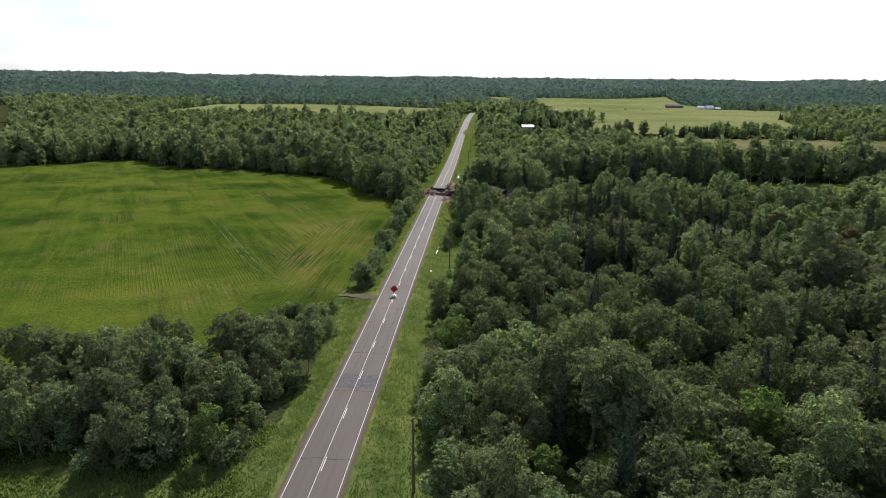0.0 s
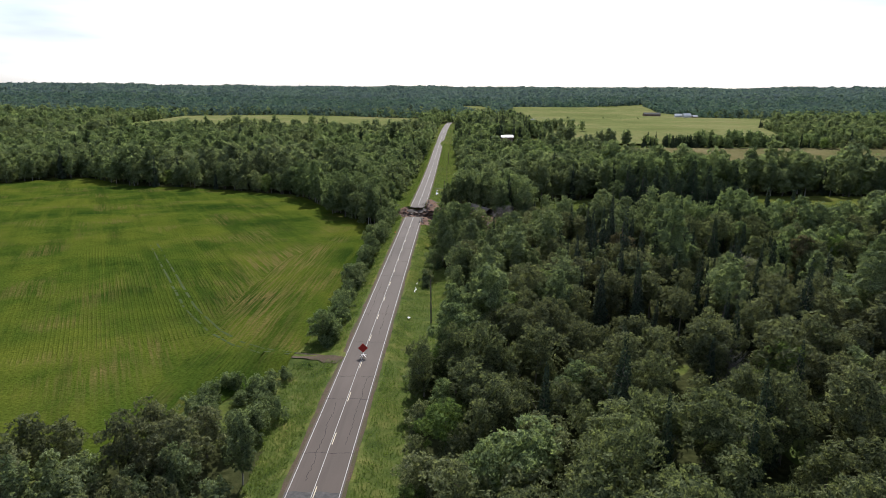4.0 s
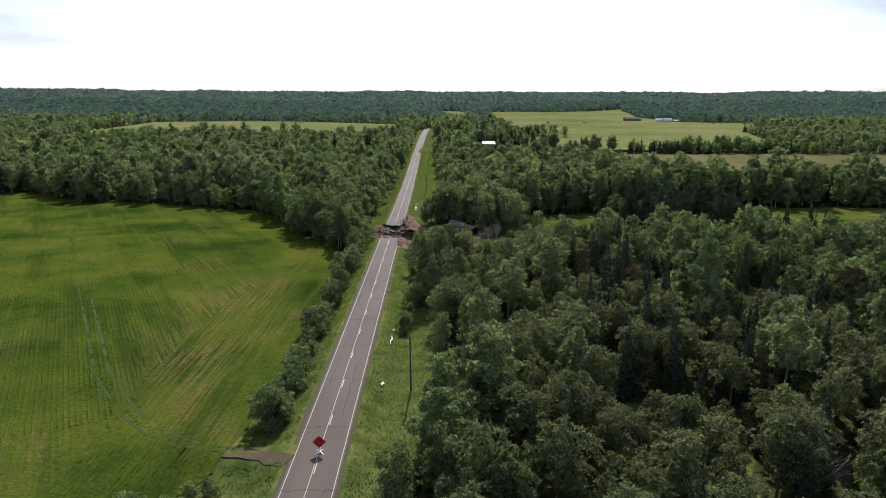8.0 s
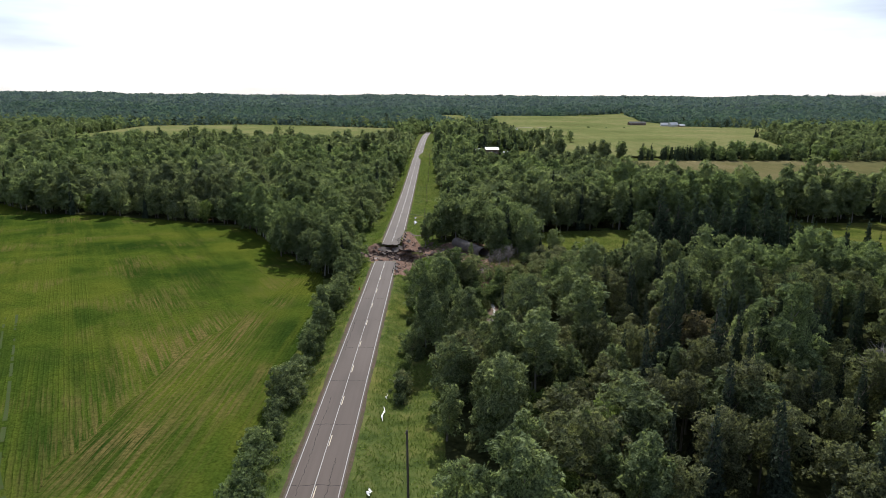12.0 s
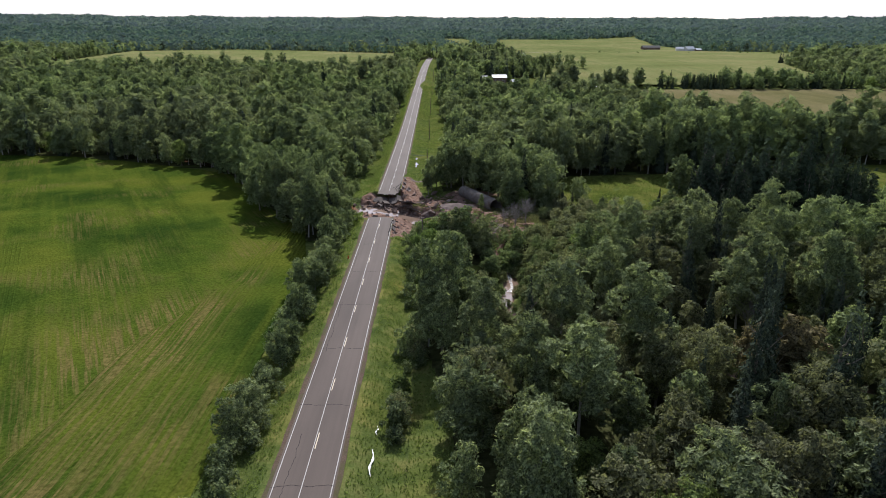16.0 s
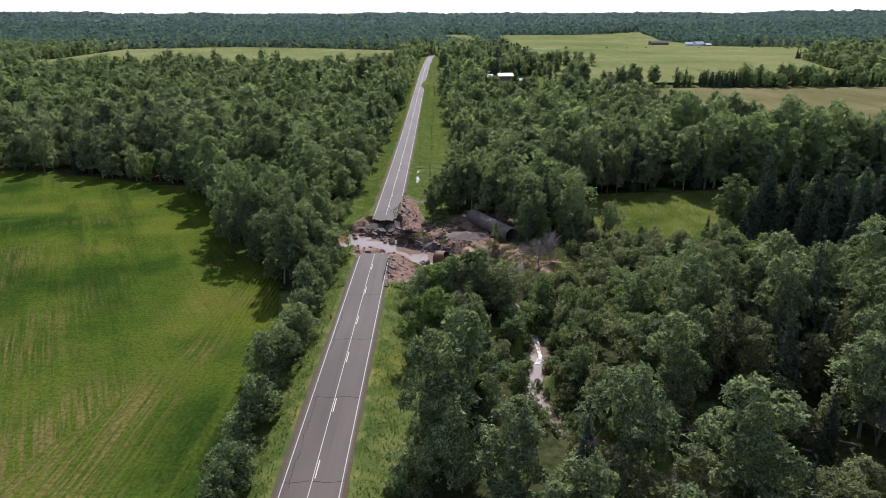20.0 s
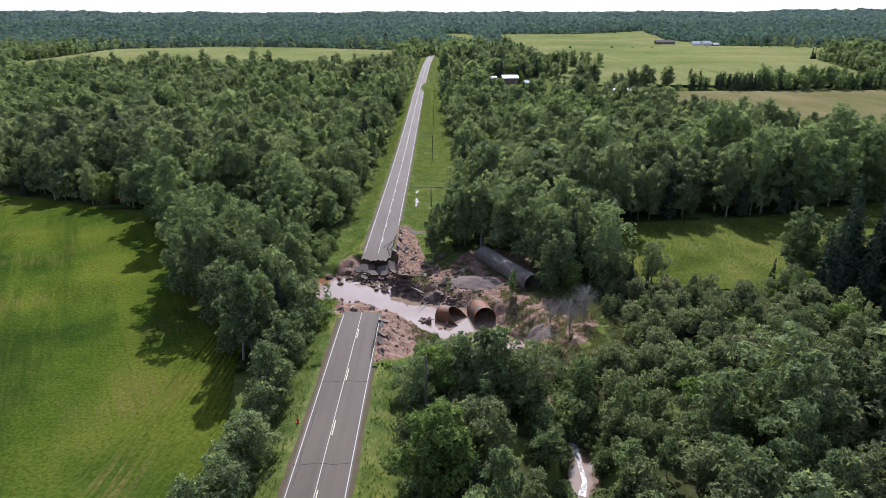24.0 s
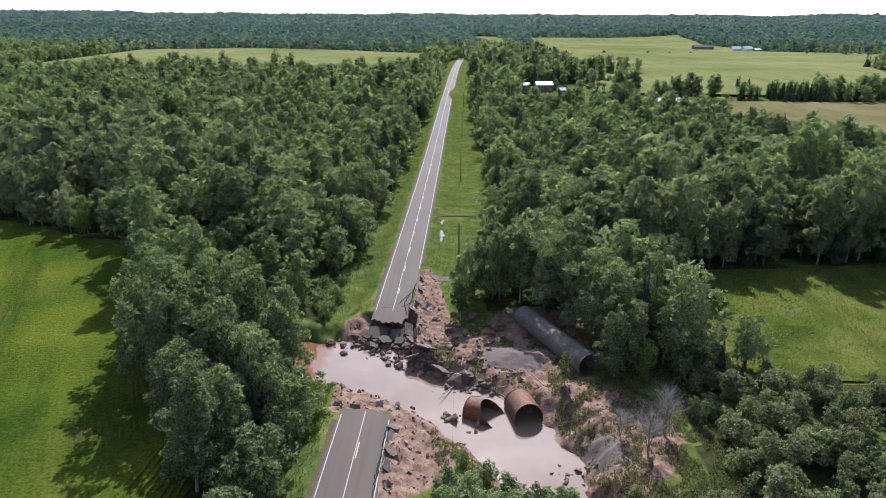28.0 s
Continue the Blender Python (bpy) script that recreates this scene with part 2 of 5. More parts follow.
WHITE = paint("road_paint_white", (0.36, 0.345, 0.325))
YELLOW = paint("road_paint_faded_yellow", (0.50, 0.43, 0.30))
GRAVEL = material("shoulder_gravel", (0.2, 0.15, 0.12), 0.95, 0.1)
_n = Nodes(GRAVEL)
_n.base(_n.mix(_n.step(_n.noise(0.5, 4), 0.4, 0.7), _n.ramp(_n.noise(6.0, 5, 0.7), [(0.3, (0.055, 0.038, 0.026)), (0.7, (0.125, 0.088, 0.064))]), (0.065, 0.066, 0.028)))
_n.bump(_n.noise(9.0, 4), 0.04)

# ---- lie of the land ----
ROAD_Y = [-600, 60, 130, 200, 260, 275, 297, 330, 414, 450, 520, 640, 760, 850, 960, 1300]
ROAD_Z = [6.0, 2.2, 1.43, 0.66, 0.0, -0.4, -1.3, -2.0, -3.6, -3.8, -3.0, 0.6, 5.0, 6.8, 6.5, 6.0]
_yy = np.arange(-600, 1300, 5.0)
_zz = np.interp(_yy, ROAD_Y, ROAD_Z)
_zs = np.convolve(np.pad(_zz, 8, mode='edge'), np.ones(17) / 17, mode='valid')
_zs = np.where((_yy > 60) & (_yy < 275), _zz, _zs)


def road_z(y):
    return np.interp(y, _yy, _zs)


def road_x(y):
    y = np.asarray(y, float)
    return 4.4 * np.clip((y - 430) / 400, 0, None) ** 2


CREEK = np.array([(-170, 400), (-110, 372), (-62, 345), (-40, 318), (-27, 298), (-12, 288), (-2, 283), (6, 279.0), (13.2, 273.4), (18.8, 267.5), (21.3, 260), (26, 250),
                  (29, 241), (28.8, 231), (25.5, 222), (29, 210), (40, 200), (62, 193), (110, 180), (190, 160)], float)
WATER_Z = -4.0


def creek_dist(x, y):
    """Distance from the creek's middle, and how far along it."""
    x, y = np.asarray(x, float), np.asarray(y, float)
    best, where = np.full(np.broadcast(x, y).shape, 1e9), np.zeros(np.broadcast(x, y).shape)
    for i in range(len(CREEK) - 1):
        a, b = CREEK[i], CREEK[i + 1]
        d = b - a
        k = np.clip(((x - a[0]) * d[0] + (y - a[1]) * d[1]) / (d @ d), 0, 1)
        r = np.hypot(x - a[0] - k * d[0], y - a[1] - k * d[1])
        where = np.where(r < best, i + k, where)
        best = np.minimum(best, r)
    return best, where


def lumps(x, y, s, seed=0):
    """Cheap smooth noise, about -1 to 1."""
    x, y = np.asarray(x, float) / s + seed * 7.31, np.asarray(y, float) / s - seed * 3.17
    return (np.sin(x * 1.9 + 1.3 * np.sin(y * 1.1)) * np.cos(y * 1.7 + 1.1 * np.sin(x * 1.3 + 0.7)) + 0.5 * np.sin(3.7 * x + 2.9 * y + 1.7 * np.sin(2.3 * y - x)) + 0.35 * np.cos(6.1 * y - 5.3 * x + 2.0 * np.sin(3.1 * x))) / 1.6


def smooth01(v, a, b):
    k = np.clip((v - a) / (b - a), 0, 1)
    return k * k * (3 - 2 * k)


def land_z(x, y):
    """Height of the ground."""
    x, y = np.asarray(x, float), np.asarray(y, float)
    z = road_z(np.clip(y, -600, 1000))
    off = np.abs(x - np.where(y < 1000, road_x(y), 0))
    out = np.where(y < 1000, smooth01(off, 4.4, 8.0) * 1.15 - smooth01(off, 9.0, 17.0) * 0.55, 0.5) + 0.12
    fill = np.exp(-((y - 129.3) / 3.6) ** 2) * (x < 0) * (x > -18) + np.exp(-((y - 363) / 2.6) ** 2) * (x > 0) * (x < 19)
    out = np.where(y < 1000, out * (1 - 0.85 * fill), out)
    z = z - out + 0.25 * lumps(x, y, 14) * smooth01(off, 6, 20)
    far = np.hypot(x, np.clip(y, 0, None) - 0.0)
    z = z + smooth01(far, 900, 4800) ** 1.15 * 72 + 7.0 * smooth01(far, 900, 2600) * lumps(x, y, 420, 1) + 9 * smooth01(far, 2800, 4600) * lumps(x, y, 260, 2)
    cd, wh = creek_dist(x, y)
    wide = smooth01(wh, 4.5, 5.4) * (1 - smooth01(wh, 9.6, 11.0))     # the pool at the washed-out crossing
    bank = 1.3 + wide * np.where(x > 15, 2.0, 2.3)
    depth = (WATER_Z - 0.7) - z
    inside = 1 - smooth01(cd + 0.9 * lumps(x, y, 3.1, 3), bank, bank + 3.2 + wide * np.where(x > 15, 5.0, np.where(x > 9, 3.5, np.where((x < -2.5) & (y > 285), 8.0, 2.8))))
    z = z + depth * inside * np.where(np.hypot(x, y - 270) < 230, 1, 0)
    # scour under the broken far end of the road, and the low flood flat east of it
    cut = np.interp(y, [284, 289, 293.5, 296.3, 298.6, 300.2], [-4.6, -4.0, -3.0, -2.7, -2.4, 3.0])
    z = np.where((x > -6) & (x < 4.2) & (y > 284) & (y < 300.2), np.minimum(z, cut - 0.6 + 0.55 * np.clip(-3.2 - x, 0, 7)), z)
    flat = smooth01(x, 4.0, 7.5) * (1 - smooth01(x, 27, 36)) * smooth01(y, 276, 280) * (1 - smooth01(y, 294, 308))
    z = z - flat * np.clip(z + 2.6, 0, 3) * 0.85
    # rise placed so that the house roof fits the camera's view
    knoll = np.exp(-(((x - 62) / 34) ** 2 + ((y - 640) / 30) ** 2))
    return z + 3.2 * knoll


# washed-out stretch of ground
def mud_mask(x, y):
    cd, wh = creek_dist(x, y)
    west = np.where(y < 281, -6.0, -9.0)
    gap = np.clip((y - 267) / 1.5, 0, 1) * np.clip((300 - y) / 2.5, 0, 1) * np.clip((x - west) / 2, 0, 1) * np.clip((33 - x) / 4, 0, 1) * np.clip(1 - (cd - 15) / 4, 0, 1)
    east_n = np.clip((x - 2.8) / 0.8, 0, 1) * np.clip((12.5 - x) / 3, 0, 1) * np.clip((y - 250 - 0.9 * np.clip(x - 4, 0, None)) / 3, 0, 1) * np.clip((285 - y) / 3, 0, 1)
    east_f = np.clip((x - 2.8) / 0.8, 0, 1) * np.clip((10.5 - 0.16 * (y - 300) - x) / 1.5, 0, 1) * np.clip((y - 285) / 3, 0, 1) * np.clip((324 - y) / 6, 0, 1)
    along = np.where((wh > 7.5) & (wh < 17.5), np.clip(1 - (cd - np.where(wh < 11, 6.5, 0.9)) / 2.0, 0, 1), 0)
    slope = np.clip((1.05 - np.hypot((x - 29.5) / 10, (y - 267) / 13.5)) * 2.2, 0, 1)
    shelf = np.clip((1.1 - np.hypot((x - 24) / 9.5, (y - 291) / 13)) * 5, 0, 1)
    return np.clip(np.maximum.reduce([gap, east_n, east_f, along, slope, shelf]), 0, 1)


def in_poly(x, y, poly):
    x, y = np.asarray(x, float), np.asarray(y, float)
    r = np.zeros(x.shape, bool)
    for (x0, y0), (x1, y1) in zip(poly, poly[1:] + poly[:1]):
        hit = ((y0 > y) != (y1 > y)) & (x < (x1 - x0) * (y - y0) / ((y1 - y0) or 1e-9) + x0)
        r ^= hit
    return r


LEFT_FIELD = [(-24, 97), (-19, 112), (-12.5, 126), (-11.2, 150), (-11.6, 185), (-12.6, 235), (-18, 262), (-35, 286), (-56, 328), (-91, 348), (-128, 361), (-160, 365), (-203, 402), (-250, 350), (-440, 335), (-440, 98), (-85, 92), (-56, 90), (-36, 91)]
RIGHT_FIELD = [(46, 290), (52, 280), (74, 278), (82, 287), (130, 288), (150, 276), (230, 272), (290, 330), (200, 347), (145, 345), (92, 328), (54, 323)]
TAN_FIELD = [(112, 604), (112, 566), (160, 522), (212, 462), (300, 425), (520, 420), (700, 560), (640, 628), (420, 612), (300, 612), (135, 618)]
HAY_FIELD = [(105, 645), (330, 632), (352, 640), (374, 760), (402, 850), (470, 915), (640, 960), (640, 1140), (455, 1205), (470, 1510), (575, 1990), (488, 1935), (161, 1770), (130, 1400), (112, 1100), (112, 850), (98, 740)]
STRIP_FIELD = [(-32, 1110), (-27, 735), (-200, 730), (-360, 722), (-395, 800), (-450, 1150), (-309, 1230), (-150, 1170)]
GAP_FIELD = [(30, 1560), (45, 1160), (82, 1160), (100, 1700), (85, 1850), (30, 1850)]


FLAT = [(14, 281), (33.5, 280), (29.5, 296), (23.5, 304), (14, 301)]
BANK = [(19, 256), (34, 254), (39, 258), (39.5, 271), (36, 281), (30, 284), (19, 284)]


HEADLAND = ([90, 130, 159, 184, 200, 212, 237, 257, 290], [-30, -31, -33, -33, -31.5, -27.5, -25.5, -22.8, -22])
BARE = [(-29, 201, 5.5, 1.0), (-42, 205, 5, 0.8), (-25, 210, 4, 0.9), (-32, 210, 4, 0.8), (-21.4, 228, 2.2, 1.0), (-24, 148, 6, 0.9), (-17, 176, 5, 0.6), (-40, 125, 8, 0.45), (-27, 177, 8, 0.6), (-38, 190, 6, 0.5), (-50, 236, 6, 0.6), (-34, 166, 5, 0.6), (-66, 168, 7, 0.45)]


def headland(x, y):
    """1 where the rows run alongside the road."""
    return smooth01(x - np.interp(y, *HEADLAND) + 1.2 * lumps(x, y, 4, 6), -1.0, 1.0)


def bareness(x, y):
    return np.clip(sum(k * np.exp(-((x - cx) ** 2 + ((y - cy) * 0.45) ** 2) / r ** 2) for cx, cy, r, k in BARE), 0, 1)


def sheet(name, poly, mat, label, lift=0.12, step=3.0, maxcols=60, thicken=1.0):
    """A field laid on the land, clipped to an outline."""
    ys = [p[1] for p in poly]
    rows, n = np.arange(min(ys) + 0.2, max(ys) - 0.1, step), maxcols
    verts, faces = [], []
    P = poly + poly[:1]
    for y in rows:
        xs = sorted(x0 + (y - y0) * (x1 - x0) / (y1 - y0) for (x0, y0), (x1, y1) in zip(P, P[1:]) if (y0 > y) != (y1 > y))
        lo, hi = xs[0], xs[-1]
        k = 1 - (1 - np.linspace(0, 1, n)) ** thicken      # columns may thicken towards the road
        verts.append(np.stack([lo + (hi - lo) * k, np.full(n, y)], 1))
    V = np.concatenate(verts)
    V = np.column_stack([V, land_z(V[:, 0], V[:, 1]) + lift + 0.004 * np.clip(np.abs(V[:, 0]) - 70, 0, 200)])
    r, c = np.meshgrid(np.arange(len(rows) - 1), np.arange(n - 1), indexing='ij')
    a = (r * n + c).ravel()
    F = np.column_stack([a, a + 1, a + n + 1, a + n])
    extra = {"headland": headland(V[:, 0], V[:, 1]), "bare": bareness(V[:, 0], V[:, 1])}
    return tagged(mesh_obj(name, V, F, mat, smooth=True, attr=extra), label, "field", kind="structure")


# ground sheet to the horizon
def lines(*spans):
    v = []
    for a, b, s in spans:
        v += list(np.arange(a, b, s))
    return np.array(v)


gx = np.concatenate([-20 - np.geomspace(2, 4900, 46)[::-1], lines((-20, -12, 1.0), (-12, 34, 0.42), (34, 60, 1.3)), 60 + np.geomspace(2, 4900, 44)])
gy = np.concatenate([-600 + np.arange(0, 620, 40.0), lines((20, 252, 2.2), (250, 306, 0.42), (306, 480, 3.5)), 480 + np.geomspace(4, 4420, 62)])
X, Y = np.meshgrid(gx, gy)
MUD = mud_mask(X, Y)
Z = land_z(X, Y) + MUD * (0.26 * lumps(X, Y, 2.3, 5) + 0.24 * np.abs(lumps(X, Y, 1.1, 6)) + 0.13 * lumps(X, Y, 0.45, 7) - 0.12)
inner = np.ones(X.shape, bool)       # the ground dips a little under the crop sheet
for dx, dy in ((9, 0), (-9, 0), (0, 5), (0, -5)):
    inner &= in_poly(X + dx, Y + dy, LEFT_FIELD)
Z = Z - 0.5 * inner
nx = len(gx)
r_, c_ = np.meshgrid(np.arange(len(gy) - 1), np.arange(nx - 1), indexing='ij')
a_ = (r_ * nx + c_).ravel()


def woods(x, y):
    """True where trees grow."""
    x, y = np.asarray(x, float), np.asarray(y, float)
    off = x - road_x(np.clip(y, -600, 960))
    left = np.interp(y, [0, 60, 95, 125, 126, 246, 250, 290, 312, 340, 450, 560, 700, 960], [-9, -9, -9, -9, -40, -40, -11, -10, -14, -11, -9.5, -9, -9, -11])
    right = np.interp(y, [0, 62, 80, 120, 132, 150, 185, 200, 240, 246, 262, 300, 318, 335, 440, 560, 700, 960], [14, 13.5, 11.5, 11, 14.5, 15.5, 15.5, 11, 11, 19, 20, 16, 15, 19, 20, 16, 14, 13])
    w = ((off < left) | (off > right)) | (y > 960)
    for poly in (LEFT_FIELD, RIGHT_FIELD, TAN_FIELD, HAY_FIELD, STRIP_FIELD, GAP_FIELD):
        w &= ~in_poly(x, y, poly)
    cd, wh = creek_dist(x, y)
    w &= ~((cd < np.where((wh > 4) & (wh < 10.5), 6.5, 3.4)) & (wh > 3.2) & (wh < 17))
    w &= ~((cd < 4.0) & (y > 216) & (y < 248))
    w &= ~((mud_mask(x, y) > 0.3) & (y > 258) & (y < 306))
    w &= ~((y > 100) & (y < 135) & (x < -9) & (x > -24))
    w &= ~((lumps(x, y, 9, 4) > 0.56) & (y < 560) & (y > 58))
    w &= ~((y < 63.5 + 2.5 * lumps(x, y, 9, 2)) & (x < -6) & (x > -90))
    w &= np.hypot((x - 62) / 17, (y - 612) / 50) > 1
    w &= np.hypot((x - 128) / 18, (y - 586) / 26) > 1
    w &= ~((x > 70) & (x < 240) & (y > 600) & (y < 645))
    w &= ~((x > 75) & (x < 125) & (y > 640) & (y < 700))
    w &= ~in_poly(x, y, BANK) & ~in_poly(x, y, FLAT)
    return w


WOOD = woods(X, Y).astype(float)
mesh_g = mesh_obj("ground", np.column_stack([X.ravel(), Y.ravel(), Z.ravel()]), np.column_stack([a_, a_ + 1, a_ + nx + 1, a_ + nx]), GROUND,
                  attr={"mud": MUD.ravel(), "wood": WOOD.ravel()}, smooth=True)
tagged(mesh_g, "grassy ground with forest floor and washed-out reddish mud", "ground", kind="structure")
sheet("field_1", LEFT_FIELD, CROP, "bright green crop field with tractor tracks", step=2.0, maxcols=130, thicken=2.0)
sheet("field_2", RIGHT_FIELD, MEADOW, "mown green meadow between woods", lift=0.05, step=2.5, maxcols=50)
sheet("field_3", TAN_FIELD, TANFIELD, "dry tan pasture with worn tracks", lift=0.5, step=8)
sheet("field_4", HAY_FIELD, FARFIELD, "pale green hay field far off", lift=0.8, step=14)
sheet("field_5", STRIP_FIELD, FARFIELD, "long strip of pale green hay field", lift=0.8, step=8)
sheet("field_6", GAP_FIELD, FARFIELD, "small far field seen through a gap in the woods", lift=1.0, step=12)

# ---- road ----
NEAR_END, FAR_END = 268.3, 295.5


def strip(name, x0, x1, ys, lift, mat, parent=None, label="", thick=0.0, wob=None, smooth=False):
    """A band along the road between two offsets; wob gives its two edges a ragged line."""
    ys = np.asarray(ys, float)
    xs0 = road_x(ys) + x0 + (wob[0] if wob is not None else 0)
    xs1 = road_x(ys) + x1 + (wob[1] if wob is not None else 0)
    z = road_z(ys) + lift
    n = len(ys)
    V = [np.column_stack([xs0, ys, z]), np.column_stack([xs1, ys, z])]
    i = np.arange(n - 1)
    F = [np.column_stack([i, i + n, i + n + 1, i + 1])]
    if thick:
        V += [np.column_stack([xs0, ys, z - thick]), np.column_stack([xs1, ys, z - thick])]
        F += [np.column_stack([i + 2 * n, i, i + 1, i + 1 + 2 * n]), np.column_stack([i + n, i + 3 * n, i + 1 + 3 * n, i + n + 1]),
              np.array([[0, 2 * n, 3 * n, n], [n - 1, 2 * n - 1, 4 * n - 1, 3 * n - 1]])]
    return mesh_obj(name, np.concatenate(V), np.concatenate(F), mat, parent, label, smooth=False)


def ragged(n, amp, seed):
    g = np.random.default_rng(seed)
    v = np.convolve(g.normal(size=n + 8), np.ones(5) / 5, mode='same')[4:-4]
    return v * amp + g.normal(size=n) * amp * 0.25


def ragged_end(x, far):
    """How the broken ends of the asphalt run across the road."""
    x = np.asarray(x, float)
    if far:
        return FAR_END + 0.55 * np.sin(x * 1.9 + 0.6) - 1.0 * np.exp(-((x - 0.6) / 1.3) ** 2) + 0.25 * np.sin(x * 6.1) + np.where(x > 2.0, 1.6, 0)
    return NEAR_END + 0.12 * np.sin(x * 2.3) + 0.10 * np.sin(x * 7.7) - 0.35 * np.clip(x - 0.5, 0, None) * 0.9


def road_slab(name, y0, y1, end_far, label):
    """Asphalt slab with thickness whose broken end is ragged."""
    cols = np.linspace(-3.30, 3.25, 30)
    ys = np.concatenate([np.arange(y0, y1, 3.0), [y1]]) if y1 > 900 or y0 < 0 else np.arange(y0, y1, 3.0)
    n, k = len(ys), len(cols)
    XX, YY = np.meshgrid(cols, ys)
    if end_far:
        YY[0] = ragged_end(cols, True)
        YY[1] = np.maximum(YY[1], YY[0] + 0.6)
    else:
        YY[-1] = ragged_end(cols, False)
        YY[-2] = np.minimum(YY[-2], YY[-1] - 0.6)
    # the east edge is bitten away beside the washout
    east = np.where(YY > 280, np.interp(YY, [296, 300, 306, 312, 318, 324], [2.55, 3.05, 2.75, 3.2, 3.1, 3.4]), np.interp(YY, [248, 253, 256, 259, 262, 266, 269], [3.4, 3.3, 3.0, 3.22, 3.1, 3.2, 3.05]))
    XX = np.minimum(XX, east + 0.0 * YY)
    crown = -0.018 * np.abs(XX)
    Zt = road_z(YY) + crown + 0.03
    if end_far:
        sag = np.clip((301.5 - YY) / 5, 0, 1) ** 2
        Zt = Zt - 0.12 * sag
    XX = XX + road_x(YY)
    top = np.stack([XX, YY, Zt], -1).reshape(-1, 3)
    bot = top - (0, 0, 0.22)
    r, c = np.meshgrid(np.arange(n - 1), np.arange(k - 1), indexing='ij')
    a = (r * k + c).ravel()
    F = [np.column_stack([a, a + 1, a + k + 1, a + k])]
    off = n * k
    rim = np.concatenate([np.arange(k), np.arange(1, n) * k + k - 1, (n - 1) * k + np.arange(k - 2, -1, -1), np.arange(n - 2, 0, -1) * k])
    nxt = np.roll(rim, -1)
    F.append(np.column_stack([rim, rim + off, nxt + off, nxt]))
    return tagged(mesh_obj(name, np.concatenate([top, bot]), np.concatenate(F), [ASPHALT]), label, "road", kind="structure")


road_near = road_slab("road_1", -300, 267.0, False, "two-lane asphalt road broken off at the washout")
road_far = road_slab("road_2", 296.8, 985, True, "two-lane asphalt road going on beyond the washout")


def mark(name, x, w, y0, y1, mat, parent, step=4.0, lift=0.036):
    ys = np.concatenate([np.arange(y0, y1, step), [y1]])
    return strip(name, x - w / 2, x + w / 2, ys, lift - 0.018 * abs(x), mat, parent)


EDGE = 3.0
for nm, x in (("edge_line", -EDGE), ("edge_line", EDGE)):
    mark(nm, x, 0.10, -280, 267.3 if x < 0 else 266.2, WHITE, road_near)
    mark(nm, x, 0.10, 299.3 if x < 0 else 321.0, 960, WHITE, road_far)
mark("solid_centre_line", -0.09, 0.09, -280, 268.0, WHITE, road_near)
mark("solid_centre_line", -0.09, 0.09, 299.2, 960, WHITE, road_far, 4.0)
for k in range(-22, 1):
    yc = 260 + 12.19 * k
    mark("centre_dash", 0.13, 0.12, yc - 1.5, yc + 1.5, YELLOW, road_near)
for k in range(4, 54):
    yc = 260 + 12.19 * k
    mark("centre_dash", 0.13, 0.12, yc - 1.5, yc + 1.5, WHITE, road_far)
for y in (66, 84, 98, 113, 121, 136, 152, 167, 182, 197, 213, 229, 246):
    ys = np.linspace(-3.24, 3.2, 18)
    wig = 0.12 * np.sin(ys * 1.7 + y) + 0.05 * np.sin(ys * 5 + y * 2)
    V = np.concatenate([np.column_stack([ys, y + wig, road_z(y + wig) + 0.036 - 0.018 * np.abs(ys)]), np.column_stack([ys, y + wig + 0.07, road_z(y + wig) + 0.036 - 0.018 * np.abs(ys)])])
    i = np.arange(17)
    mesh_obj("sealed_crack", V, np.column_stack([i, i + 1, i + 19, i + 18]), TAR, road_near)
for side, x0, x1 in ((-1, -3.85, -3.27), (1, 3.22, 3.75)):
    for yA, yB in ((-280, 267 if side < 0 else 250.5), (302 if side < 0 else 324, 960)):
        ys = np.arange(yA, yB, 1.5 if yA > -1000 else 4)
        w0, w1 = ragged(len(ys), 0.16, 3 + side), ragged(len(ys), 0.16, 5 + side)
        if side < 0:
            w1 = w1 * 0
        else:
            w0 = w0 * 0
        tagged(strip("road_shoulder", x0, x1, ys, -0.05, GRAVEL, None, "", 0.5, (w0, w1)), "narrow reddish gravel road shoulder", "shoulder", kind="structure")

# ---- trees ----
def unit(v):
    return v / np.maximum(np.linalg.norm(v, axis=-1, keepdims=True), 1e-9)


def leaf_tris(g, c, nrm, size):
    """Small leaf sprays: one irregular triangle each, lying across its normal."""
    n = len(c)
    t = unit(np.cross(nrm, g.normal(size=(n, 3))))
    b = np.cross(nrm, t)
    s = size * g.uniform(0.6, 1.4, (n, 1))
    p0 = c - t * s * 0.46 - b * s * 0.36
    p1 = c + t * s * 0.46 - b * s * 0.32 * g.uniform(0.5, 1.4, (n, 1))
    p2 = c + b * s * 0.66 + t * s * g.uniform(-0.3, 0.3, (n, 1))
    return np.stack([p0, p1, p2], 1).reshape(-1, 3), np.arange(3 * n).reshape(-1, 3)


